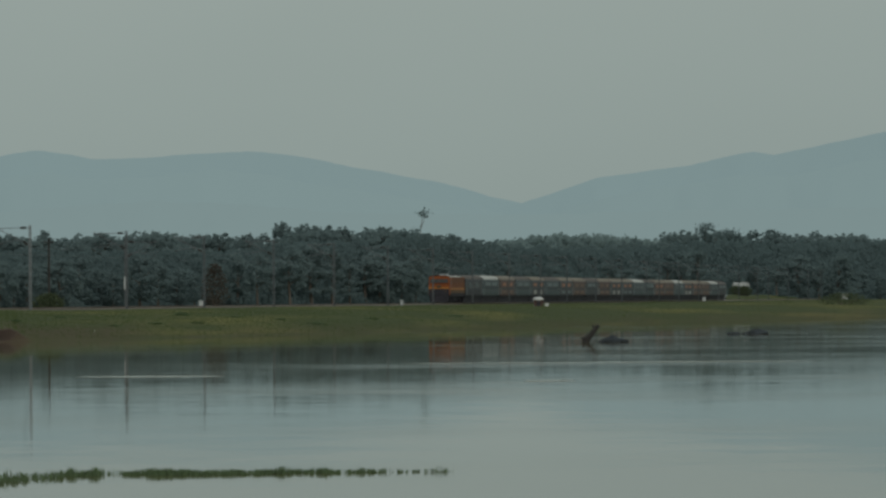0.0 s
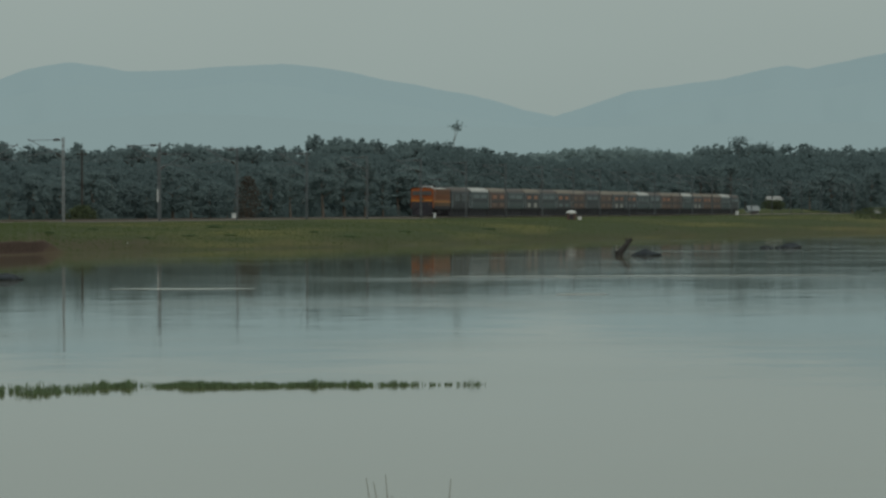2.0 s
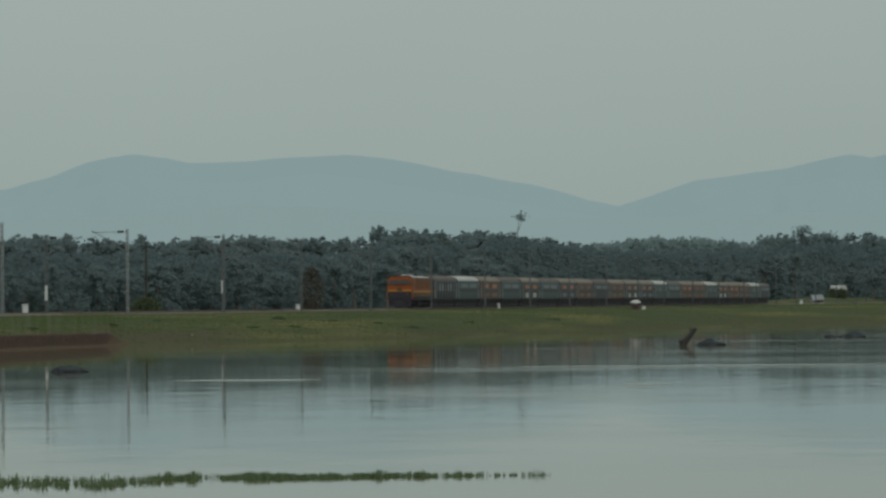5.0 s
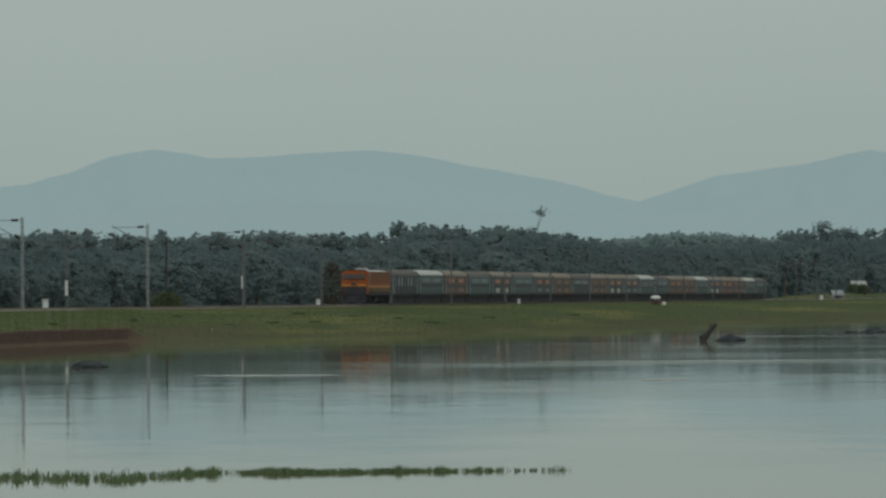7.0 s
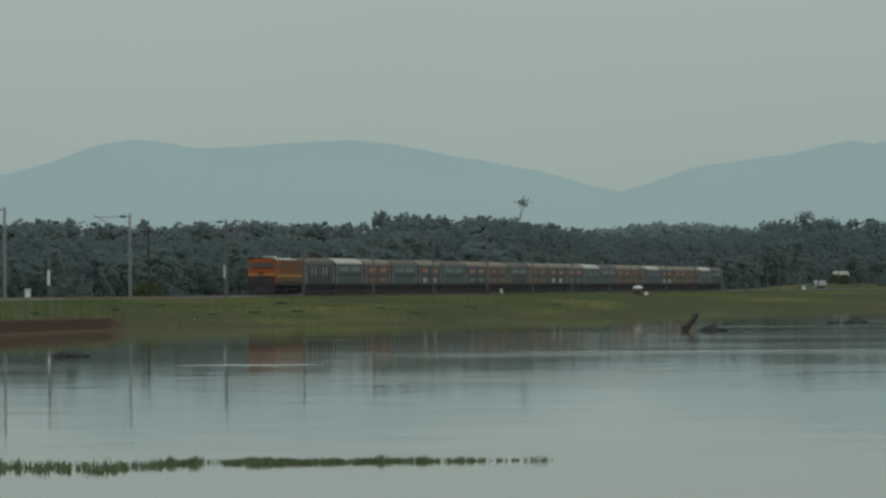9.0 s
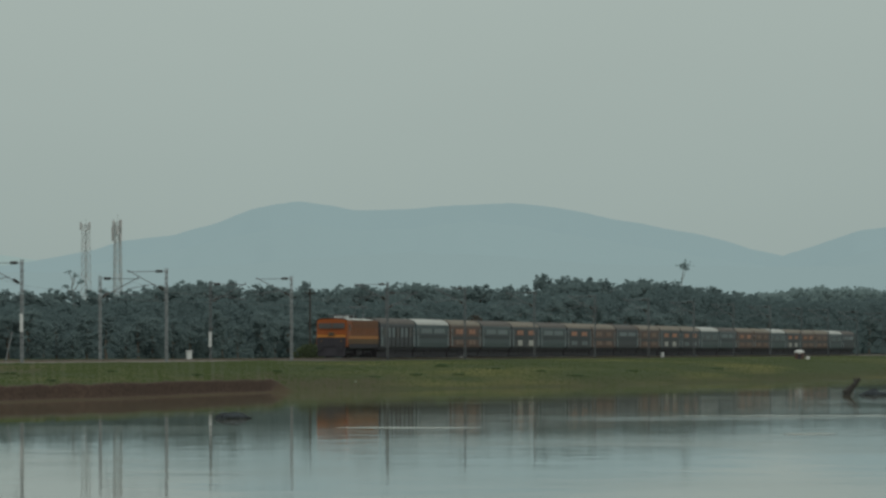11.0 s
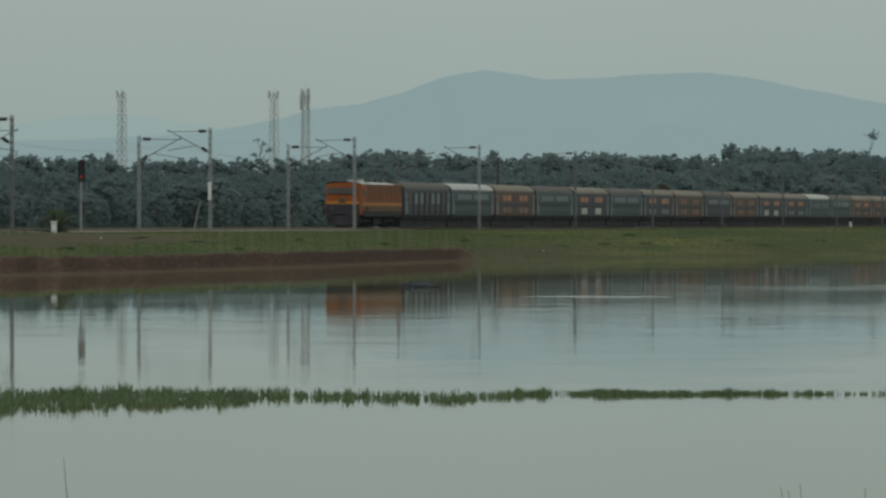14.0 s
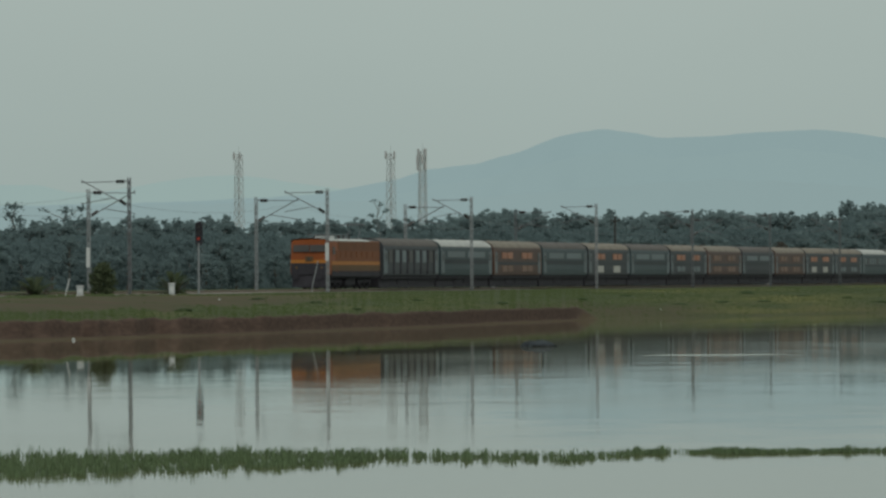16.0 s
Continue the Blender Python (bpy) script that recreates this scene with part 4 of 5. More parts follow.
def make_loco():
    w, floor, eave, top = 1.57, 1.15, 3.76, 3.99
    ob = thing("locomotive", "orange-red electric locomotive with a yellow waist stripe, dusty black below", "locomotive", "train")
    prof = body_profile(w, floor, eave, top)
    # cab: nose tapering to a flat face with raked windscreens
    bm = bmesh.new()
    secs = [(0.0, 0.93, 0.0), (0.12, 0.97, 0.0), (0.9, 1.0, 0.0), (3.2, 1.0, 0.0)]
    rows = []
    for y, k, _ in secs:
        full = [(x * (k if i else k), z) for i, (x, z) in enumerate(prof)]
        pts = full + [(-x, z) for x, z in reversed(full[:-1])]
        rows.append([bm.verts.new((x, y + max(0, z - 2.5) * 0.28 * (1 if y < 0.5 else 0), z - (0.08 if y < 0.05 and z > eave else 0))) for x, z in pts])
    for a, b in zip(rows[:-1], rows[1:]):
        for i in range(len(a) - 1):
            bm.faces.new((a[i], a[i + 1], b[i + 1], b[i]))
    bm.faces.new(rows[0][::-1])
    bmesh.ops.recalc_face_normals(bm, faces=bm.faces)
    cab = part("cab", bm, M["orange"], ob, "bright orange-red cab with a flat nose")
    back = shell(prof, 3.2, 18.2)
    part("body_shell", back, M["orange_side"], ob, "dusty orange body side")
    roofp = [(x * 1.01, z + 0.02) for x, z in prof if z >= eave + 0.05]
    part("roof", shell(roofp, 0.9, 18.0, False), M["roof_brown"], ob, "sooty roof")
    part("roof_panel", shell([(x * 1.015, z + 0.03) for x, z in prof if z >= eave], 3.6, 14.5, False), M["roof_white"], ob, "pale roof hatch panels")
    part("cab_roof", shell([(x * 1.012, z + 0.035) for x, z in prof if z >= eave], 0.36, 3.2, False), M["roof_white"], ob, "pale cab roof")
    # windscreens
    for sx in (-1, 1):
        bm = bmesh.new()
        x0, x1 = sorted((0.03 * sx, 1.32 * sx))
        for z0, z1 in ((2.96, 3.5),):
            v = [(x0, (z0 - 2.5) * 0.28 - 0.03, z0), (x1, (z0 - 2.5) * 0.28 - 0.03, z0), (x1, (z1 - 2.5) * 0.28 - 0.03, z1), (x0, (z1 - 2.5) * 0.28 - 0.03, z1)]
            quad(bm, *v)
            g = bmesh.ops.extrude_face_region(bm, geom=bm.faces[:])
            bmesh.ops.translate(bm, verts=[e for e in g["geom"] if isinstance(e, bmesh.types.BMVert)], vec=(0, 0.05, 0))
            bmesh.ops.recalc_face_normals(bm, faces=bm.faces)
        part("windscreen", bm, M["glass"], cab, "dark windscreen")
    # stripes: round the nose and along both sides
    bm = bmesh.new()
    box(bm, -1.465, 1.465, -0.03, 0.02, 2.06, 2.32, 0.01)
    part("nose_stripe", bm, M["yellow"], cab, "yellow stripe on the nose")
    bm = bmesh.new()
    box(bm, -1.465, 1.465, -0.025, 0.02, 1.15, 2.06, 0.01)
    part("nose_skirt", bm, M["black"], cab, "black lower nose")
    for sx in (-1, 1):
        x = sx * (w + 0.02)
        part("side_stripe", side_panel(x, 0.95, 18.1, 1.92, 2.2), M["yellow"], ob, "yellow waist stripe")
        part("side_band", side_panel(x, 0.95, 18.1, 1.46, 1.90, 0.02), M["tan_band"], ob, "dusty tan lower band")
        # browner strip along the top of the side
        part("side_upper", side_panel(x, 3.25, 18.1, 3.05, 3.70, 0.012), M["side_brown"], ob, "brown upper side")
        part("side_sill", side_panel(x, 0.95, 18.1, 1.0, 1.44, 0.02), M["black"], ob, "sooty black sill")
        part("cab_door", side_panel(x, 2.45, 3.15, 1.3, 3.05, 0.02), M["orange_side"], ob)
        part("cab_window", side_panel(x, 1.3, 2.2, 2.75, 3.35, 0.025), M["glass"], ob, "cab side window")
        for k in range(7):
            part("louvre", side_panel(x, 4.0 + k * 1.9, 5.5 + k * 1.9, 2.5, 3.0, 0.025), M["orange_side"], ob, "dusty air louvre")
    bm = bmesh.new()
    tube(bm, (0, -0.10, 2.38), (0, 0.05, 2.38), 0.13, n=18)
    part("headlamp", bm, M["glass"], cab, "round headlamp")
    bm = bmesh.new()
    box(bm, -0.33, 0.33, -0.06, 0.02, 2.16, 2.6, 0.03)
    part("headlamp_housing", bm, M["tan_band"], cab, "dusty lamp housing")
    for sx in (-1, 1):
        bm = bmesh.new()
        tube(bm, (sx * 0.98, -0.62, 1.05), (sx * 0.98, 0.0, 1.05), 0.13, n=14)
        tube(bm, (sx * 0.98, -0.68, 1.05), (sx * 0.98, -0.6, 1.05), 0.26, n=18)
        part("buffer", bm, M["black"], ob)
        bm = bmesh.new()
        tube(bm, (sx * 1.0, -0.06, 1.72), (sx * 1.0, 0.02, 1.72), 0.10, n=12)
        part("marker_lamp", bm, M["tan_band"], cab)
    bm = bmesh.new()
    v = [(-1.35, -0.15, 0.18), (1.35, -0.15, 0.18), (1.4, 0.05, 1.1), (-1.4, 0.05, 1.1)]
    quad(bm, *v)
    g = bmesh.ops.extrude_face_region(bm, geom=bm.faces[:])
    bmesh.ops.translate(bm, verts=[e for e in g["geom"] if isinstance(e, bmesh.types.BMVert)], vec=(0, 0.3, 0))
    bmesh.ops.recalc_face_normals(bm, faces=bm.faces)
    part("cattle_guard", bm, M["black"], ob, "black cattle guard")
    bm = bmesh.new()
    box(bm, -1.42, 1.42, 0.15, 18.1, 0.85, 1.16, 0.04)
    box(bm, -1.2, 1.2, 7.4, 11.0, 0.3, 0.9, 0.05)
    # added black fill down to the rails, for the dark under the body
    box(bm, -0.7, 0.7, 0.4, 18.0, 0.1, 0.9, 0.03)
    part("underframe", bm, M["black"], ob)
    for y in (4.0, 14.4):
        b = part("bogie", PARTS["bogie3"], None, ob)
        b.location = (0, y, 0)
        for dy in (-1.9, 0, 1.9):
            wv = part("wheelset", PARTS["wheelset"], None, b)
            wv.location = (0, dy, 0)
    # pantographs and roof gear
    for y, up in ((3.6, 0.25), (15.5, 1.15)):
        bm = bmesh.new()
        z = 4.05
        for sx in (-0.55, 0.55):
            tube(bm, (sx, y - 0.8, z), (sx, y + 0.8, z), 0.04, n=6)
            tube(bm, (sx, y - 0.7, z), (sx * 0.8, y + 0.7, z + up * 0.55), 0.03, n=6)
            tube(bm, (sx * 0.8, y + 0.7, z + up * 0.55), (sx * 0.9, y - 0.1, z + up), 0.025, n=6)
        tube(bm, (-0.95, y - 0.15, z + up), (0.95, y - 0.15, z + up), 0.04, n=6)
        tube(bm, (-0.95, y + 0.1, z + up), (0.95, y + 0.1, z + up), 0.04, n=6)
        part("pantograph", bm, M["steel_dark"], ob)
    bm = bmesh.new()
    for k in range(9):
        y = 5.2 + k * 1.15
        tube(bm, (-0.5 + 0.2 * (k % 3), y, 3.95), (-0.5 + 0.2 * (k % 3), y, 4.32), 0.09, n=8)
    tube(bm, (-0.3, 5.2, 4.33), (-0.3, 14.4, 4.33), 0.03, n=6)
    part("roof_insulators", bm, M["insulator"], ob)
    bm = bmesh.new()
    box(bm, -0.45, 0.9, 3.9, 5.0, 3.92, 4.22, 0.04)
    part("roof_box", bm, M["white"], ob, "white roof equipment box")
    return ob


def make_coach(body, roof, kind, label):
    w, floor, eave, top = 1.60, 1.10, 3.32, 4.12
    ln = 21.3
    ob = thing("railway_coach", label, "railway coach", "train")
    prof = body_profile(w, floor, eave, top)
    part("body", shell(prof, 0.5, 0.5 + ln), M[body], ob)
    part("roof", shell([(x * 1.012, z + 0.02) for x, z in prof if z >= eave + 0.1], 0.52, 0.48 + ln, False), M[roof], ob,
         {"roof_white": "whitened roof", "roof_tan": "dusty tan roof", "roof_brown": "sooty brown roof"}[roof], soft=True)
    for y in (0.25, ln + 0.75):
        bm = bmesh.new()
        for k in range(4):
            box(bm, -0.75, 0.75, y - 0.24 + k * 0.12, y - 0.15 + k * 0.12, 1.2, 3.3, 0.03)
        part("gangway", bm, M["black"], ob, "black folded gangway")
    for sx in (-1, 1):
        x = sx * (w + 0.03)
        for y in (1.0, 20.4):
            d = part("door", side_panel(x, y, y + 0.85, 1.25, 3.1, 0.02), M["shutter" if kind != "panel" else "body_dark"], ob, "coach door")
            part("window", side_panel(x + sx * 0.02, y + 0.2, y + 0.65, 2.3, 2.9, 0.015), M["glass"], d)
        # thin pale strip up each end of the side
        for y in (0.56, 21.38):
            part("end_pillar", side_panel(x, y, y + 0.34, 1.2, 3.3, 0.012), M["shutter" if body != "body_brown" else "shutter_tan"], ob, "pale end strip")
        if kind == "slats":
            part("waist_band", side_panel(x, 2.1, 20.2, 2.02, 2.22, 0.012), M["body_dark"], ob, "dark waist band")
            for k in range(9):
                y = 2.4 + k * 2.0
                part("window", side_panel(x, y, y + 1.25, 2.3, 3.02), M["shutter" if k % 4 != 1 else "glass"], ob)
        elif kind == "pillars":
            for k in range(7):
                y = 2.3 + k * 2.6
                part("window", side_panel(x, y, y + 1.5, 2.15, 3.12), M["shutter" if k % 3 else "glass"], ob)
                part("pillar", side_panel(x, y + 1.75, y + 2.25, 1.2, 3.2), M["black"], ob, "dark pillar")
        elif kind == "plain":
            part("waist_band", side_panel(x, 2.1, 20.2, 2.05, 2.45, 0.012), M["body_dark"], ob, "dark waist band")
            for k in range(2):
                part("window", side_panel(x, 3.0 + k * 8.5, 10.2 + k * 8.5, 2.6, 3.12), M["shutter"], ob, "long pale window strip")
        else:
            up, dn = kind.split("-")
            part("waist_band", side_panel(x, 2.1, 20.2, 2.0, 2.25, 0.012), M["body_dark"], ob, "dark waist band")
            wide = 2.1
            for y in (4.1, 6.6, 13.0, 15.5):
                part("upper_panel", side_panel(x, y, y + wide, 2.55, 3.1), M[up], ob, "upper window panel")
                if dn != "shutter_white":
                    part("lower_panel", side_panel(x, y, y + wide, 1.4, 1.92), M[dn], ob, "lower window panel")
            if dn == "shutter_white":
                for y in (4.6, 13.2):
                    part("lower_panel", side_panel(x, y, y + 3.4, 1.3, 1.95), M[dn], ob, "white lower panel")
    bm = bmesh.new()
    box(bm, -1.45, 1.45, 0.5, 0.5 + ln, 0.78, 1.12, 0.03)
    # added black fill for the dark space between bogies and rails
    box(bm, -1.2, 1.2, 0.4, 0.6 + ln, 0.08, 0.8, 0.03)
    part("underframe", bm, M["black"], ob)
    bm = bmesh.new()
    box(bm, -1.25, 1.25, 7.2, 10.2, 0.3, 0.84, 0.05)
    part("battery_box", bm, M["black"], ob)
    bm = bmesh.new()
    box(bm, -1.25, 1.25, 11.4, 14.6, 0.35, 0.84, 0.05)
    part("tank", bm, M["black"], ob)
    for y in (3.75, 18.6):
        b = part("bogie", PARTS["bogie2"], None, ob)
        b.location = (0, y, 0)
        for dy in (-1.3, 1.3):
            wv = part("wheelset", PARTS["wheelset"], None, b)
            wv.location = (0, dy, 0)
    bm = bmesh.new()
    tube(bm, (0, 0, -0.03), (0, 0, 0.05), 0.18, 0.13, 10)
    vent = mesh_of("roof_vent", bm, M[roof])
    for k in range(6):
        part("roof_vent", vent, None, ob).location = (0, 2.5 + k * 3.4, 4.12)
    return ob


TRAIN = []


def make_train():
    PARTS["wheelset"] = wheelset_mesh()
    PARTS["bogie3"] = bogie_mesh(2.5, (-1.9, 0, 1.9))
    PARTS["bogie2"] = bogie_mesh(1.9, (-1.3, 1.3))
    TRAIN.append((make_loco(), 0.0))
    slate = ("body_blue", "roof_tan", "slats", "slate-blue coach with pale windows")
    mix = {
        0: ("body_grey", "roof_brown", "pillars", "grey coach with dark pillars and pale windows, sooty roof"),
        1: ("body_blue", "roof_white", "plain", "slate-blue coach with a long window strip and whitened roof"),
        2: ("body_brown", "roof_tan", "shutter_orange-shutter_tan", "brown coach with orange and tan window panels"),
        3: ("body_blue", "roof_brown", "plain", "slate-blue coach with a long window strip and dark roof"),
        4: ("body_grey", "roof_tan", "shutter_orange-shutter_white", "grey coach with orange and white window panels"),
    }
    order = [0, 1, 2, 3, 4, 3, 5, 6, 7, 6, 4, 5, 8, 3, 2, 6, 8, 4, 2, 6, 8, 7]
    mix[5] = ("body_grey", "roof_tan", "shutter_orange-shutter", "grey coach with orange and pale window panels")
    mix[6] = ("body_brown", "roof_tan", "shutter_tan-shutter_tan", "brown coach with tan window panels")
    mix[7] = ("body_grey", "roof_brown", "plain", "dark grey coach with a plain side")
    mix[8] = ("body_blue", "roof_white", "slats", "slate-blue coach with pale windows and a whitened roof")
    built = {}
    for k, o in enumerate(order):
        back = 19.0 + k * 22.3
        if o in built:
            ob = copy_thing(built[o], Matrix())
        else:
            ob = built[o] = make_coach(*mix[o])
        TRAIN.append((ob, back))


# where the locomotive's nose is along the track
NOSE = [(0, 933.0), (3.5, 836.0), (7, 742.0), (10.3, 654.2), (12.5, 591.3), (14.5, 534.8), (16, 491.8)]


def motions():
    for ob, back in TRAIN:
        walk(ob, [(t, Matrix.Translation(on_track(s + back, 0, RAIL)) @ pose(0, 0, 0, 0, 0, -math.degrees(AT))) for t, s in NOSE])


# ---- towers, houses ----
def make_tower(u, d, v_top, label, drums):
    p = at(u, d)
    g = 1.0
    h = height(v_top, d) - g
    ob = thing("telecom_tower", label, "telecom tower", "telecom towers", "", Matrix.Translation((p.x, p.y, g)) @ pose(0, 0, 0, 0, 0, 20 + u % 40))
    b, t = h * 0.034, h * 0.020

    def leg(k, f):
        r = b + (t - b) * f
        return Vector((r * (1, -1, -1, 1)[k], r * (1, 1, -1, -1)[k], h * f))
    for k in range(4):
        bm = bmesh.new()
        tube(bm, leg(k, 0), leg(k, 1), 0.14, 0.10, 5)
        part("leg", bm, M["tower_steel"], ob)
    n = 16
    for i in range(n):
        bm = bmesh.new()
        f0, f1 = i / n, (i + 1) / n
        for k in range(4):
            tube(bm, leg(k, f0), leg((k + 1) % 4, f1), 0.11, n=4)
            tube(bm, leg((k + 1) % 4, f0), leg(k, f1), 0.08, n=4)
            tube(bm, leg(k, f1), leg((k + 1) % 4, f1), 0.08, n=4)
        part("bracing", bm, M["tower_grey" if i % 2 else "tower_steel"], ob)
    rnd = random.Random(int(-u))
    for k in range(drums):
        f = 0.99 - 0.05 * (k // 3)
        a = k * 2.1 + rnd.random()
        bm = bmesh.new()
        c = Vector((math.cos(a) * t * 1.9, math.sin(a) * t * 1.9, h * f))
        box(bm, c.x - 0.35, c.x + 0.35, c.y - 0.25, c.y + 0.25, c.z - 1.4, c.z + 1.4, 0.08)
        part("antenna", bm, M["tower_grey"], ob, "panel antenna")
    bm = bmesh.new()
    tube(bm, (0, 0, h), (0, 0, h + 3), 0.09, 0.04, 6)
    part("lightning_rod", bm, M["tower_steel"], ob)


def house(u, d, w, h, label, wall="plaster", z=None, roof="tile_red"):
    p = at(u, d)
    g = ground_z(p.x, p.y) if z is None else z
    ob = thing("house", label, "house", "", "", Matrix.Translation((p.x, p.y, g)) @ pose(0, 0, 0, 0, 0, (u * 7) % 30 - 15))
    bm = bmesh.new()
    box(bm, -w / 2, w / 2, -2, 2, -0.5 if z is None else -z, h)
    part("wall", bm, M[wall], ob)
    bm = bmesh.new()
    v = [(-w / 2 - 0.3, -2.4, h), (w / 2 + 0.3, -2.4, h), (w / 2 + 0.3, 0, h + 1.1), (-w / 2 - 0.3, 0, h + 1.1)]
    quad(bm, *v)
    quad(bm, *[(x, -y, zz) for x, y, zz in v])
    bmesh.ops.solidify(bm, geom=bm.faces[:], thickness=0.12)
    part("roof", bm, M[roof], ob)
    for x in (-w * 0.28, w * 0.28):
        bm = bmesh.new()
        box(bm, x - 0.45, x + 0.45, -2.05, -1.98, h * 0.35, h * 0.75)
        part("window", bm, M["glass"], ob)
    bm = bmesh.new()
    box(bm, -0.45, 0.45, -2.06, -1.98, 0, min(2.0, h * 0.8))
    part("door", bm, M["wood"], ob)


def gang_hut(u, v, d):
    """A small round-roofed hut near the track."""
    p = at(u, d)
    g = ground_z(p.x, p.y)
    ob = thing("shrine", "small domed shrine with a white roof and brown wall", "shrine", "", "", Matrix.Translation((p.x, p.y, g)) @ Matrix.Diagonal((0.72, 0.72, 0.8, 1)))
    bm = bmesh.new()
    box(bm, -0.8, 0.8, -0.8, 0.8, -0.4, 1.15, 0.03)
    part("wall", bm, M["body_brown"], ob, "faded brown wall")
    bm = bmesh.new()
    ball(bm, (0, 0, 1.15), 0.95, (1.05, 1.05, 0.45), 3)
    part("dome", bm, M["plaster"], ob, "white dome", True)
    bm = bmesh.new()
    box(bm, 1.2, 1.9, -0.3, 0.3, -0.3, 0.5, 0.05)
    part("step", bm, M["plaster"], ob)
    bm = bmesh.new()
    box(bm, -0.35, 0.35, -0.84, -0.78, 0, 0.9)
    part("doorway", bm, M["black"], ob)


# ---- in the water ----
def riffle(k, u0, u1, v, tall):
    """A lane of wind-ruffled water, thinning out at its ends."""
    verts, faces = [], []
    n = 60
    for i in range(n + 1):
        f = i / n
        u = u0 + (u1 - u0) * f
        half = tall * 0.5 * math.sin(math.pi * f) ** 0.5 * (0.6 + 0.6 * abs(noise.noise((u * 0.03, k * 3.1, 0)))) + 0.05
        mid = v + 1.2 * noise.noise((u * 0.006, k, 2))
        for vv in (mid - half, mid + half):
            p = at(u, EYE.z * FOC / (vv - HZ), 0.004)
            verts.append(tuple(p))
    for i in range(n):
        faces.append((2 * i, 2 * i + 1, 2 * i + 3, 2 * i + 2))
    tagged(new("water_riffle_%d" % k, raw("water_riffle", verts, faces, M["riffle"])), "pale lane of wind-ruffled lake water", "water", kind="structure")

def rock(name, label, u, v, w, h, d, seed):
    p = at(u, d)
    ob = thing(name, label, "rock", "", "", Matrix.Translation((p.x, p.y, 0)))
    bm = bmesh.new()
    ball(bm, (0, 0, -0.05), 1, (w / 2, w * 0.35, h), 3, 0.45, seed)
    part("stone", bm, M["rock"], ob, soft=False)
    bm = bmesh.new()
    ball(bm, (w * 0.33, 0.2, -0.02), 1, (w * 0.28, w * 0.2, h * 0.5), 3, 0.5, seed + 3)
    part("stone", bm, M["rock"], ob)
    bm = bmesh.new()
    ball(bm, (-w * 0.36, 0.1, -0.03), 1, (w * 0.22, w * 0.2, h * 0.35), 3, 0.5, seed + 6)
    part("stone", bm, M["rock"], ob)


def dead_stump(u, d):
    p = at(u, d)
    ob = thing("dead_tree_stump", "dark forked dead stump leaning out of the water", "tree stump", "", "", Matrix.Translation((p.x, p.y, 0)) @ Matrix.Scale(1.15, 4))
    bm = bmesh.new()
    pts = [((-0.45, 0, -0.4), 0.24), ((-0.35, 0, 0.15), 0.2), ((-0.05, 0, 0.5), 0.15), ((0.18, 0.05, 0.78), 0.12), ((0.32, 0, 0.95), 0.09)]
    for (a, r0), (b, r1) in zip(pts[:-1], pts[1:]):
        tube(bm, a, b, r0, r1, 9)
    part("trunk", bm, M["wood"], ob)
    bm = bmesh.new()
    tube(bm, (0.12, 0, 0.7), (0.02, 0.1, 0.95), 0.09, 0.05, 7)
    part("fork", bm, M["wood"], ob)
    bm = bmesh.new()
    tube(bm, (-0.3, 0, 0.2), (-0.62, 0, 0.25), 0.13, 0.06, 7)
    part("fork", bm, M["wood"], ob)


def blades(name, label, spots, mat, category, kind="stuff"):
    verts, faces = [], []
    for p, h, lean, wd in spots:
        a = lean[2]
        sx, sy = math.cos(a) * wd, math.sin(a) * wd
        i = len(verts)
        mid = (p[0] + lean[0] * 0.35, p[1] + lean[1] * 0.35, p[2] + h * 0.55)
        tip = (p[0] + lean[0], p[1] + lean[1], p[2] + h)
        verts += [(p[0] - sx, p[1] - sy, p[2] - 0.05), (p[0] + sx, p[1] + sy, p[2] - 0.05), (mid[0] + sx * 0.8, mid[1] + sy * 0.8, mid[2]), (mid[0] - sx * 0.8, mid[1] - sy * 0.8, mid[2]), tip]
        faces += [(i, i + 1, i + 2, i + 3), (i + 3, i + 2, i + 4)]
    return tagged(new(name, raw(name, verts, faces, mat)), label, category, kind=kind)


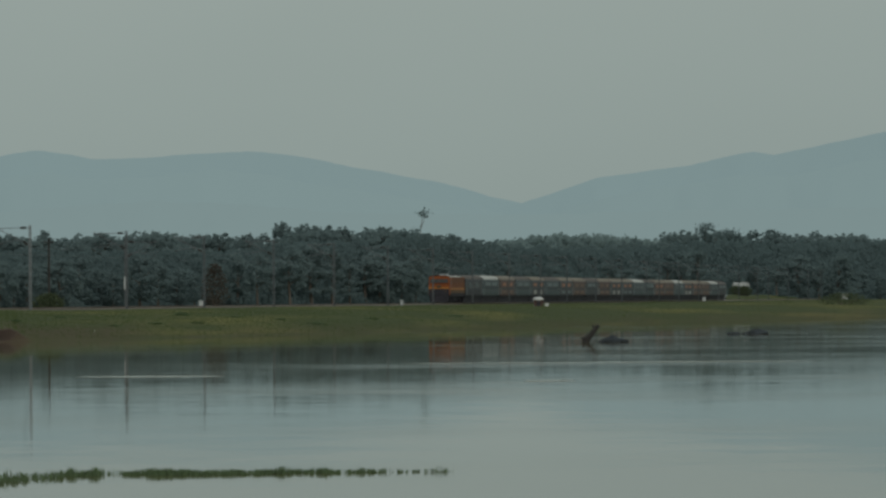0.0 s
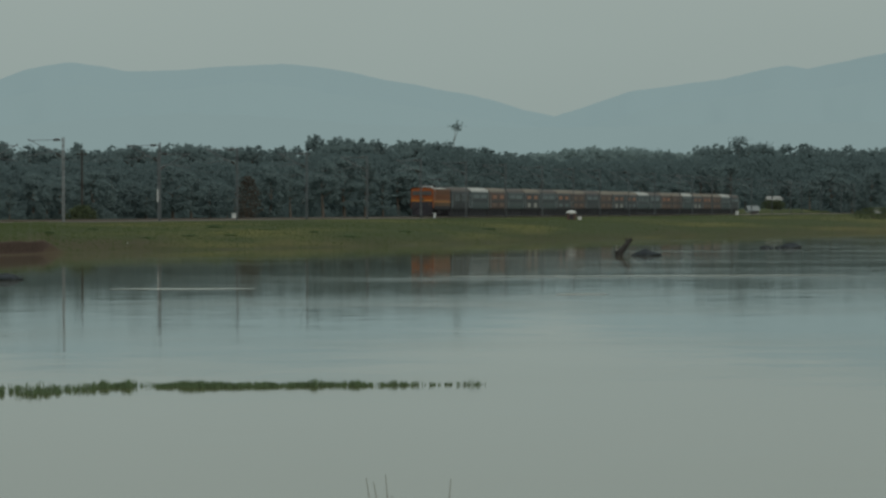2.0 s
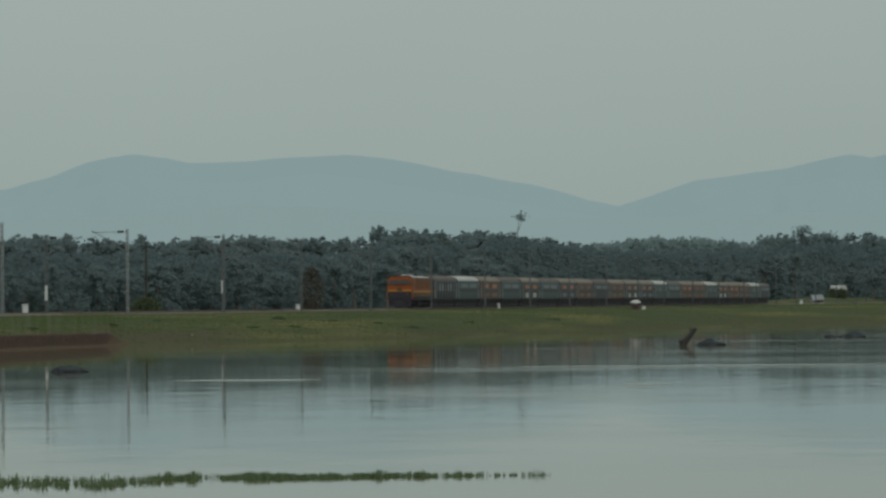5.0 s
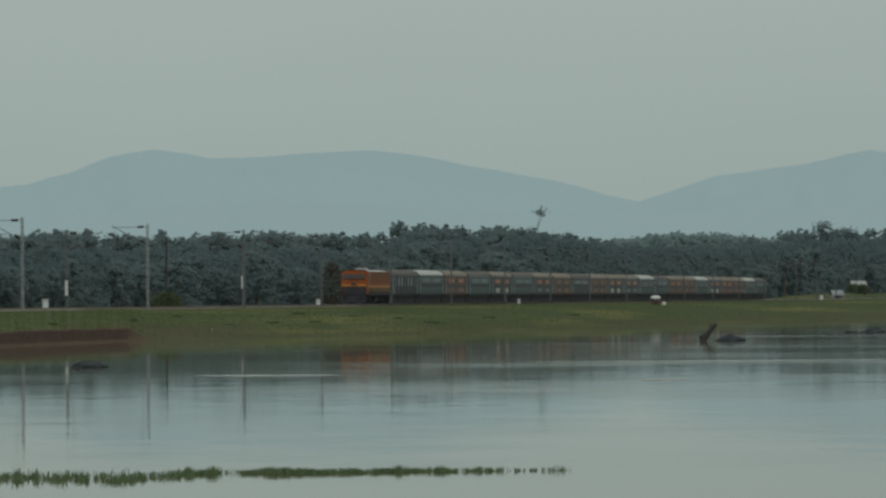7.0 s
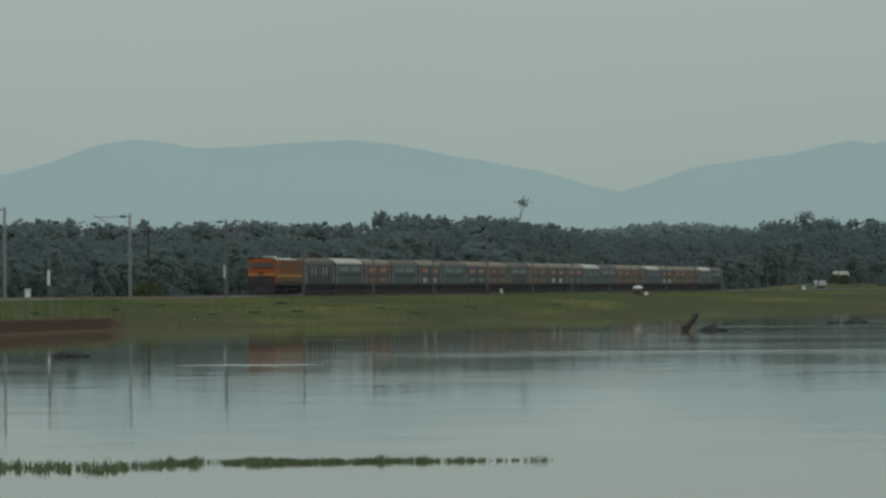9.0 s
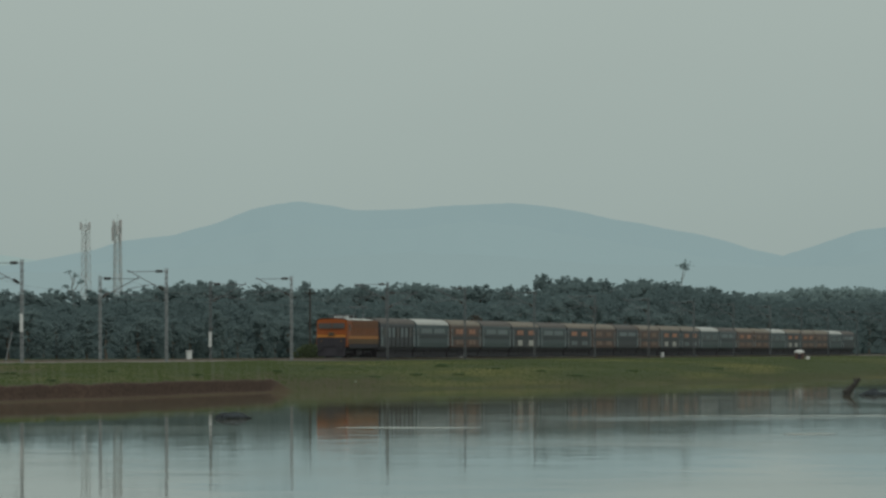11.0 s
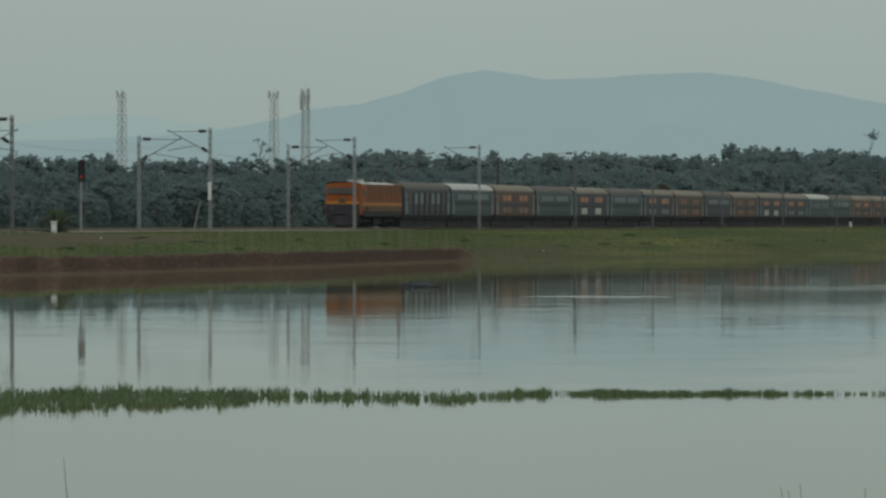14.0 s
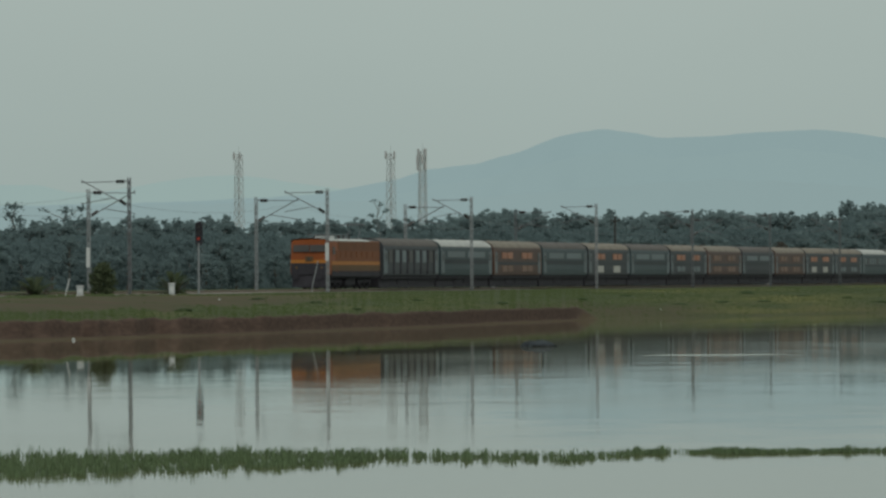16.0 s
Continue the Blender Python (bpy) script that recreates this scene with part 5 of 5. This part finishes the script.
def make_reeds():
    rnd = random.Random(11)
    spots = []
    # nearer line (v) and depth of the bed, thinning out to the right
    us = [-1800, -1690, -1400, -1250, -1110, -1088, -1078, -1070, -900, -760, -640, -630, -624, -578, -570, -530, -524, -400, -268, -258, -165, -155, -75, -60, 48, 60]
    back_v = [462, 458, 456, 457, 459, 460, 460, 460, 462, 462, 463, 463, 463, 463, 463, 463, 463, 463, 463, 463, 464, 464, 464, 464, 464, 464]
    front_v = [496, 497, 486, 482, 476, 470, 465, 468, 474, 476, 470, 466, 468, 468, 465, 465, 467, 468, 467, 466, 466, 466, 465, 465, 465, 465]
    dens = [1, 1, 1, 1, 0.9, 0.5, 0.08, 0.42, 0.42, 0.4, 0.32, 0.2, 0.9, 0.9, 0.06, 0.06, 0.8, 0.95, 0.85, 0.5, 0.45, 0.22, 0.2, 0.07, 0.05, 0]
    for n in range(17000):
        u = rnd.uniform(-1800, 60)
        k = float(np.interp(u, us, dens)) * (0.5 + 1.0 * max(0, 0.5 + noise.noise((u * 0.045, 2, 0))))
        if rnd.random() > k * 0.8:
            continue
        v = rnd.uniform(float(np.interp(u, us, back_v)), float(np.interp(u, us, front_v))) - 4.0 * smooth(-700, -600, u)
        if noise.noise((u * 0.06, v * 0.13, 1)) < (-0.1 if u < -640 else -0.2):
            continue
        p = at(u, EYE.z * FOC / (v - HZ))
        for q in range(2):
            h = (0.035 + 0.115 * rnd.random() ** 1.4) * (1.35 if u < -1080 else 1.05 if u < -640 else 0.78) * (0.62 + 1.1 * abs(noise.noise((u * 0.07, 4, 0))))
            spots.append(((p.x + rnd.gauss(0, 0.04), p.y + rnd.gauss(0, 0.1), 0), h, (rnd.gauss(0, 0.03), rnd.gauss(0, 0.03), rnd.uniform(-0.5, 0.5)), rnd.uniform(0.004, 0.009)))
    blades("reed_bed", "low line of green reeds standing in the water", spots, M["reed"], "reeds")


def make_shore_grass():
    rnd = random.Random(23)
    spots = []
    for k in range(80000):
        u = rnd.uniform(-1950, 800)
        b = (u - MID) / FOC
        sh = shore(b)
        far = track_d(u, 5)
        d = sh + (far - sh) * rnd.random() ** 1.3 if rnd.random() < 0.75 else far - rnd.random() * 14
        if d < sh + (4.4 if u < -700 else 1.5):
            continue
        p = at(u, d)
        if noise.noise((p.x * 0.08, p.y * 0.03, 7)) < -0.25 - 0.5 * rnd.random():
            continue
        if bare_earth(p.x, p.y) > (0.10 if u < -1000 else 0.42) + 0.3 * rnd.random():
            continue
        h = rnd.uniform(0.03, 0.10) * (0.7 + 0.8 * abs(noise.noise((p.x * 0.2, p.y * 0.1, 3))))
        spots.append(((p.x, p.y, ground_z(p.x, p.y)), h, (rnd.gauss(0, 0.06), abs(rnd.gauss(0, 0.05)) + h * 1.3, rnd.uniform(-0.3, 0.3)), rnd.uniform(0.02, 0.06)))
    blades("shore_grass", "rough green and yellow grass on the lake shore", spots, M["grass"], "grass")


def tussock(u, v, w, h, seed):
    """A low dark clump of coarse grass on the shore slope."""
    d = shore((u - MID) / FOC) + 5
    while height(v, d) > ground_z(*at(u, d).xy) and d < track_d(u) - 6:
        d += 3
    p = at(u, d)
    rnd = random.Random(seed)
    ob = thing("grass_tussock", "low dark clump of coarse grass on the shore", "grass tussock", "shore tussocks", "", Matrix.Translation((p.x, p.y, ground_z(p.x, p.y) - 0.03)))
    verts, faces = [], []
    for k in range(160):
        x, y = rnd.gauss(0, w * 0.28), rnd.gauss(0, w * 0.28)
        top = h * rnd.uniform(0.5, 1.1) * max(0.2, 1 - (x * x + y * y) / (w * w))
        lx, ly, t = x * 0.5 + rnd.gauss(0, 0.05), y * 0.5 + rnd.gauss(0, 0.05), rnd.uniform(0.015, 0.04)
        i = len(verts)
        verts += [(x - t, y, 0), (x + t, y, 0), (x + lx, y + ly, top)]
        faces.append((i, i + 1, i + 2))
    tagged(part("tuft", raw("tuft", verts, faces, M["reed"]), None, ob), kind="stuff")


def make_near_stalks():
    """Thin dry stalks close to the camera's own bank."""
    rnd = random.Random(3)
    for u, d, h, lean in ((-128, 44, 0.44, -0.12), (-112, 44.2, 0.40, -0.13), (-96, 44.4, 0.30, -0.07), (-70, 44.1, 0.26, -0.05), (-58, 44.3, 0.22, 0.06), (-22, 44.2, 0.42, 0.05), (-30, 44, 0.28, 0.04), (-547, 44.6, 0.22, -0.05), (-1408, 47, 0.53, -0.08), (-110, 46.5, 0.36, -0.06)):
        p = at(u, d)
        ob = thing("dry_stalk", "thin dry grass stalk standing in the shallow water", "grass stalk", "dry stalks", "", Matrix.Translation((p.x, p.y, -0.4)))
        bm = bmesh.new()
        h += 0.5
        tube(bm, (0, 0, 0), (lean * 0.4, 0, 0.4 + h * 0.5), 0.006, 0.005, 5)
        tube(bm, (lean * 0.4, 0, 0.4 + h * 0.5), (lean, 0, 0.4 + h), 0.005, 0.002, 5)
        part("stem", bm, M["stalk"], ob)


def litter(u, v, d, r, label):
    p = at(u, d)
    ob = thing("litter", label, "litter", "scattered litter", "", Matrix.Translation((p.x, p.y, max(0, ground_z(p.x, p.y)))))
    bm = bmesh.new()
    ball(bm, (0, 0, r * 0.5), r, (1.2, 0.8, 0.8), 2, 0.6, u)
    part("crumpled_bag", bm, M["white"], ob)


# ---- build ----
make_ground()
make_hills()
make_tree_kinds()
make_wood()
umbrella_tree(0, 1600, 0, [(0.985, 0.3, 1.5), (0.95, 1.0, 0.9), (0.80, -1.2, 1.0), (0.74, 1.6, 1.2), (0.70, -1.0, 1.6), (0.62, 0.5, 2.6)], "tall thin tree rising above the wood with a flat tuft")
umbrella_tree(503, 1800, 26, [(0.96, 0, 2.2), (0.88, -0.8, 2.0), (0.8, 0.8, 2.4), (0.7, -1.5, 2.6), (0.62, 1.2, 3.0)], "tall tree with a ragged crown above the wood")
umbrella_tree(545, 1800, 38, [(0.95, 0, 2.6), (0.85, 0.8, 2.8), (0.7, -1.0, 3.2)], "broad tree above the wood")
umbrella_tree(-1722, 1078, 6, [(0.94, 0.1, 1.5), (0.84, -0.8, 1.3), (0.78, 0.8, 1.4), (0.66, 0.3, 1.8)], "slender tree with separate leaf tufts")
umbrella_tree(-1632, 1098, 16, [(0.95, -3.6, 0.7), (0.85, -2.8, 0.8), (0.75, -2.0, 1.0), (0.95, 0.3, 1.2), (0.82, 0.4, 1.4), (0.97, 3.0, 1.0), (0.82, 3.2, 1.4), (0.68, 0.8, 2.2)], "forked tree with bare limbs and thin tufts")
umbrella_tree(-1078, 1232, 6, [(0.97, -0.8, 0.7), (0.93, 0.6, 0.7), (0.86, 1.4, 0.7), (0.8, -1.3, 0.8), (0.72, 0.3, 1.1)], "thin-leaved tree above the wood")
make_tower(-999, 2300, -76, "tall lattice telecom tower with antennas at its head", 9)
make_tower(-1055, 2400, -72, "tall lattice telecom tower tapering to a rod", 3)
make_tower(-1324, 2400, -72, "pale lattice telecom tower", 2)
make_track()
make_masts()
make_signal()
relay_box(-873, 153, -4.5, 0.55, 1.05, "small pale grey trackside relay cabinet")
relay_box(-1444, 153, 7.0, 0.40, 0.80, "pale grey trackside relay cabinet beside a palm bush")
relay_box(-391, 156, -4.5, 0.5, 0.8, "small white trackside box")
relay_box(-1606, 160, 7.5, 0.42, 0.62, "low white trackside box on the grass")
house(526, 1500, 2.3, 1.0, "small pale gabled trackside hut", wall="cabinet", roof="cabinet")
relay_box(499, 150, 2.9, 0.7, 0.9, "small white trackside box beside a hut")
relay_box(747, 139, 16, 1.6, 1.6, "white trackside cabinet far along the track")
relay_box(-36, 156, 4.5, 0.35, 0.7, "small white trackside box")
short_post(-1632, 6.0, 1.1, 14, "leaning white concrete post", M["white"])
short_post(-1198, 5.5, 2.4, 13, "leaning grey concrete post", M["steel"])
wooden_pole(-659, 905, 42)
gang_hut(206, 144, 860)
house(564, 1655, 3.4, 2.2, "low dark house with a white roof among scrub", wall="body_dark", roof="plaster")
bush("tree_bush", "dark bush before a low house", 556, 1640, 4.5, 2.4, 31)
bush("tree_bush", "dark rounded bush beside a low house", 572, 1640, 4.0, 2.2, 33)
bush("tree_bush", "dark brown columnar bush beside the track", -366, 775, 3.5, 5.2, 4, leaf="leaf_brown")
bush("tree_bush", "dense dark green bush beside a mast", -1566, 436, 1.8, 2.2, 6)
bush("palm_bush", "dark date palm scrub with spreading fronds", -1440, 456, 3.6, 1.7, 8, True)
bush("palm_bush", "dark scrub of palm fronds on the verge", -1685, 418, 4.4, 1.3, 9, True)
bush("tree_bush", "low dark bush beyond the track", -660, 680, 3.6, 1.8, 12)
bush("tree_bush", "dark low scrub on the far shore", 745, 1000, 9, 1.8, 13)
rock("rock", "dark wet rock breaking the lake surface", -798, 265, 1.3, 0.32, 270, 2.0)
rock("rock", "low black rock in the water beside a stump", 338, 225, 1.55, 0.42, 403, 5.0)
rock("rock", "low dark rock far out in the shallows", 590, 215, 1.7, 0.40, 482, 8.0)
rock("rock", "small dark stone in the shallows", 552, 215, 1.0, 0.22, 482, 11.0)
dead_stump(302, 398)
litter(-579, 225, 480, 0.045, "small white plastic litter on the grass")
litter(-1360, 190, 400, 0.06, "small white plastic litter on the earth slope")
litter(-1618, 260, 316, 0.08, "white plastic litter at the water's edge")
for k, lane in enumerate([(-615, -350, 288.5, 4.0), (-40, 700, 268.5, 2.4), (178, 272, 301, 4.0)]):
    riffle(k + 1, *lane)
make_reeds()
make_shore_grass()
for k, spot in enumerate([(-426, 182, 1.6, 0.6), (-470, 196, 1.8, 0.35), (-398, 196, 1.4, 0.3), (-640, 184, 1.2, 0.3), (-190, 198, 2.2, 0.35), (-250, 190, 1.5, 0.3),
                          (-860, 196, 1.1, 0.25), (-1010, 190, 1.2, 0.25), (-1190, 192, 1.4, 0.3), (-1290, 186, 1.2, 0.3), (-1420, 204, 1.5, 0.3), (-330, 186, 1.6, 0.3),
                          (-90, 190, 1.8, 0.3), (60, 186, 2.0, 0.3), (-720, 190, 1.2, 0.3), (-1120, 204, 1.2, 0.25), (-545, 200, 1.5, 0.25)]):
    tussock(spot[0], spot[1], spot[2] * 0.6, spot[3] * 0.75, 60 + k)
make_near_stalks()
make_train()
motions()
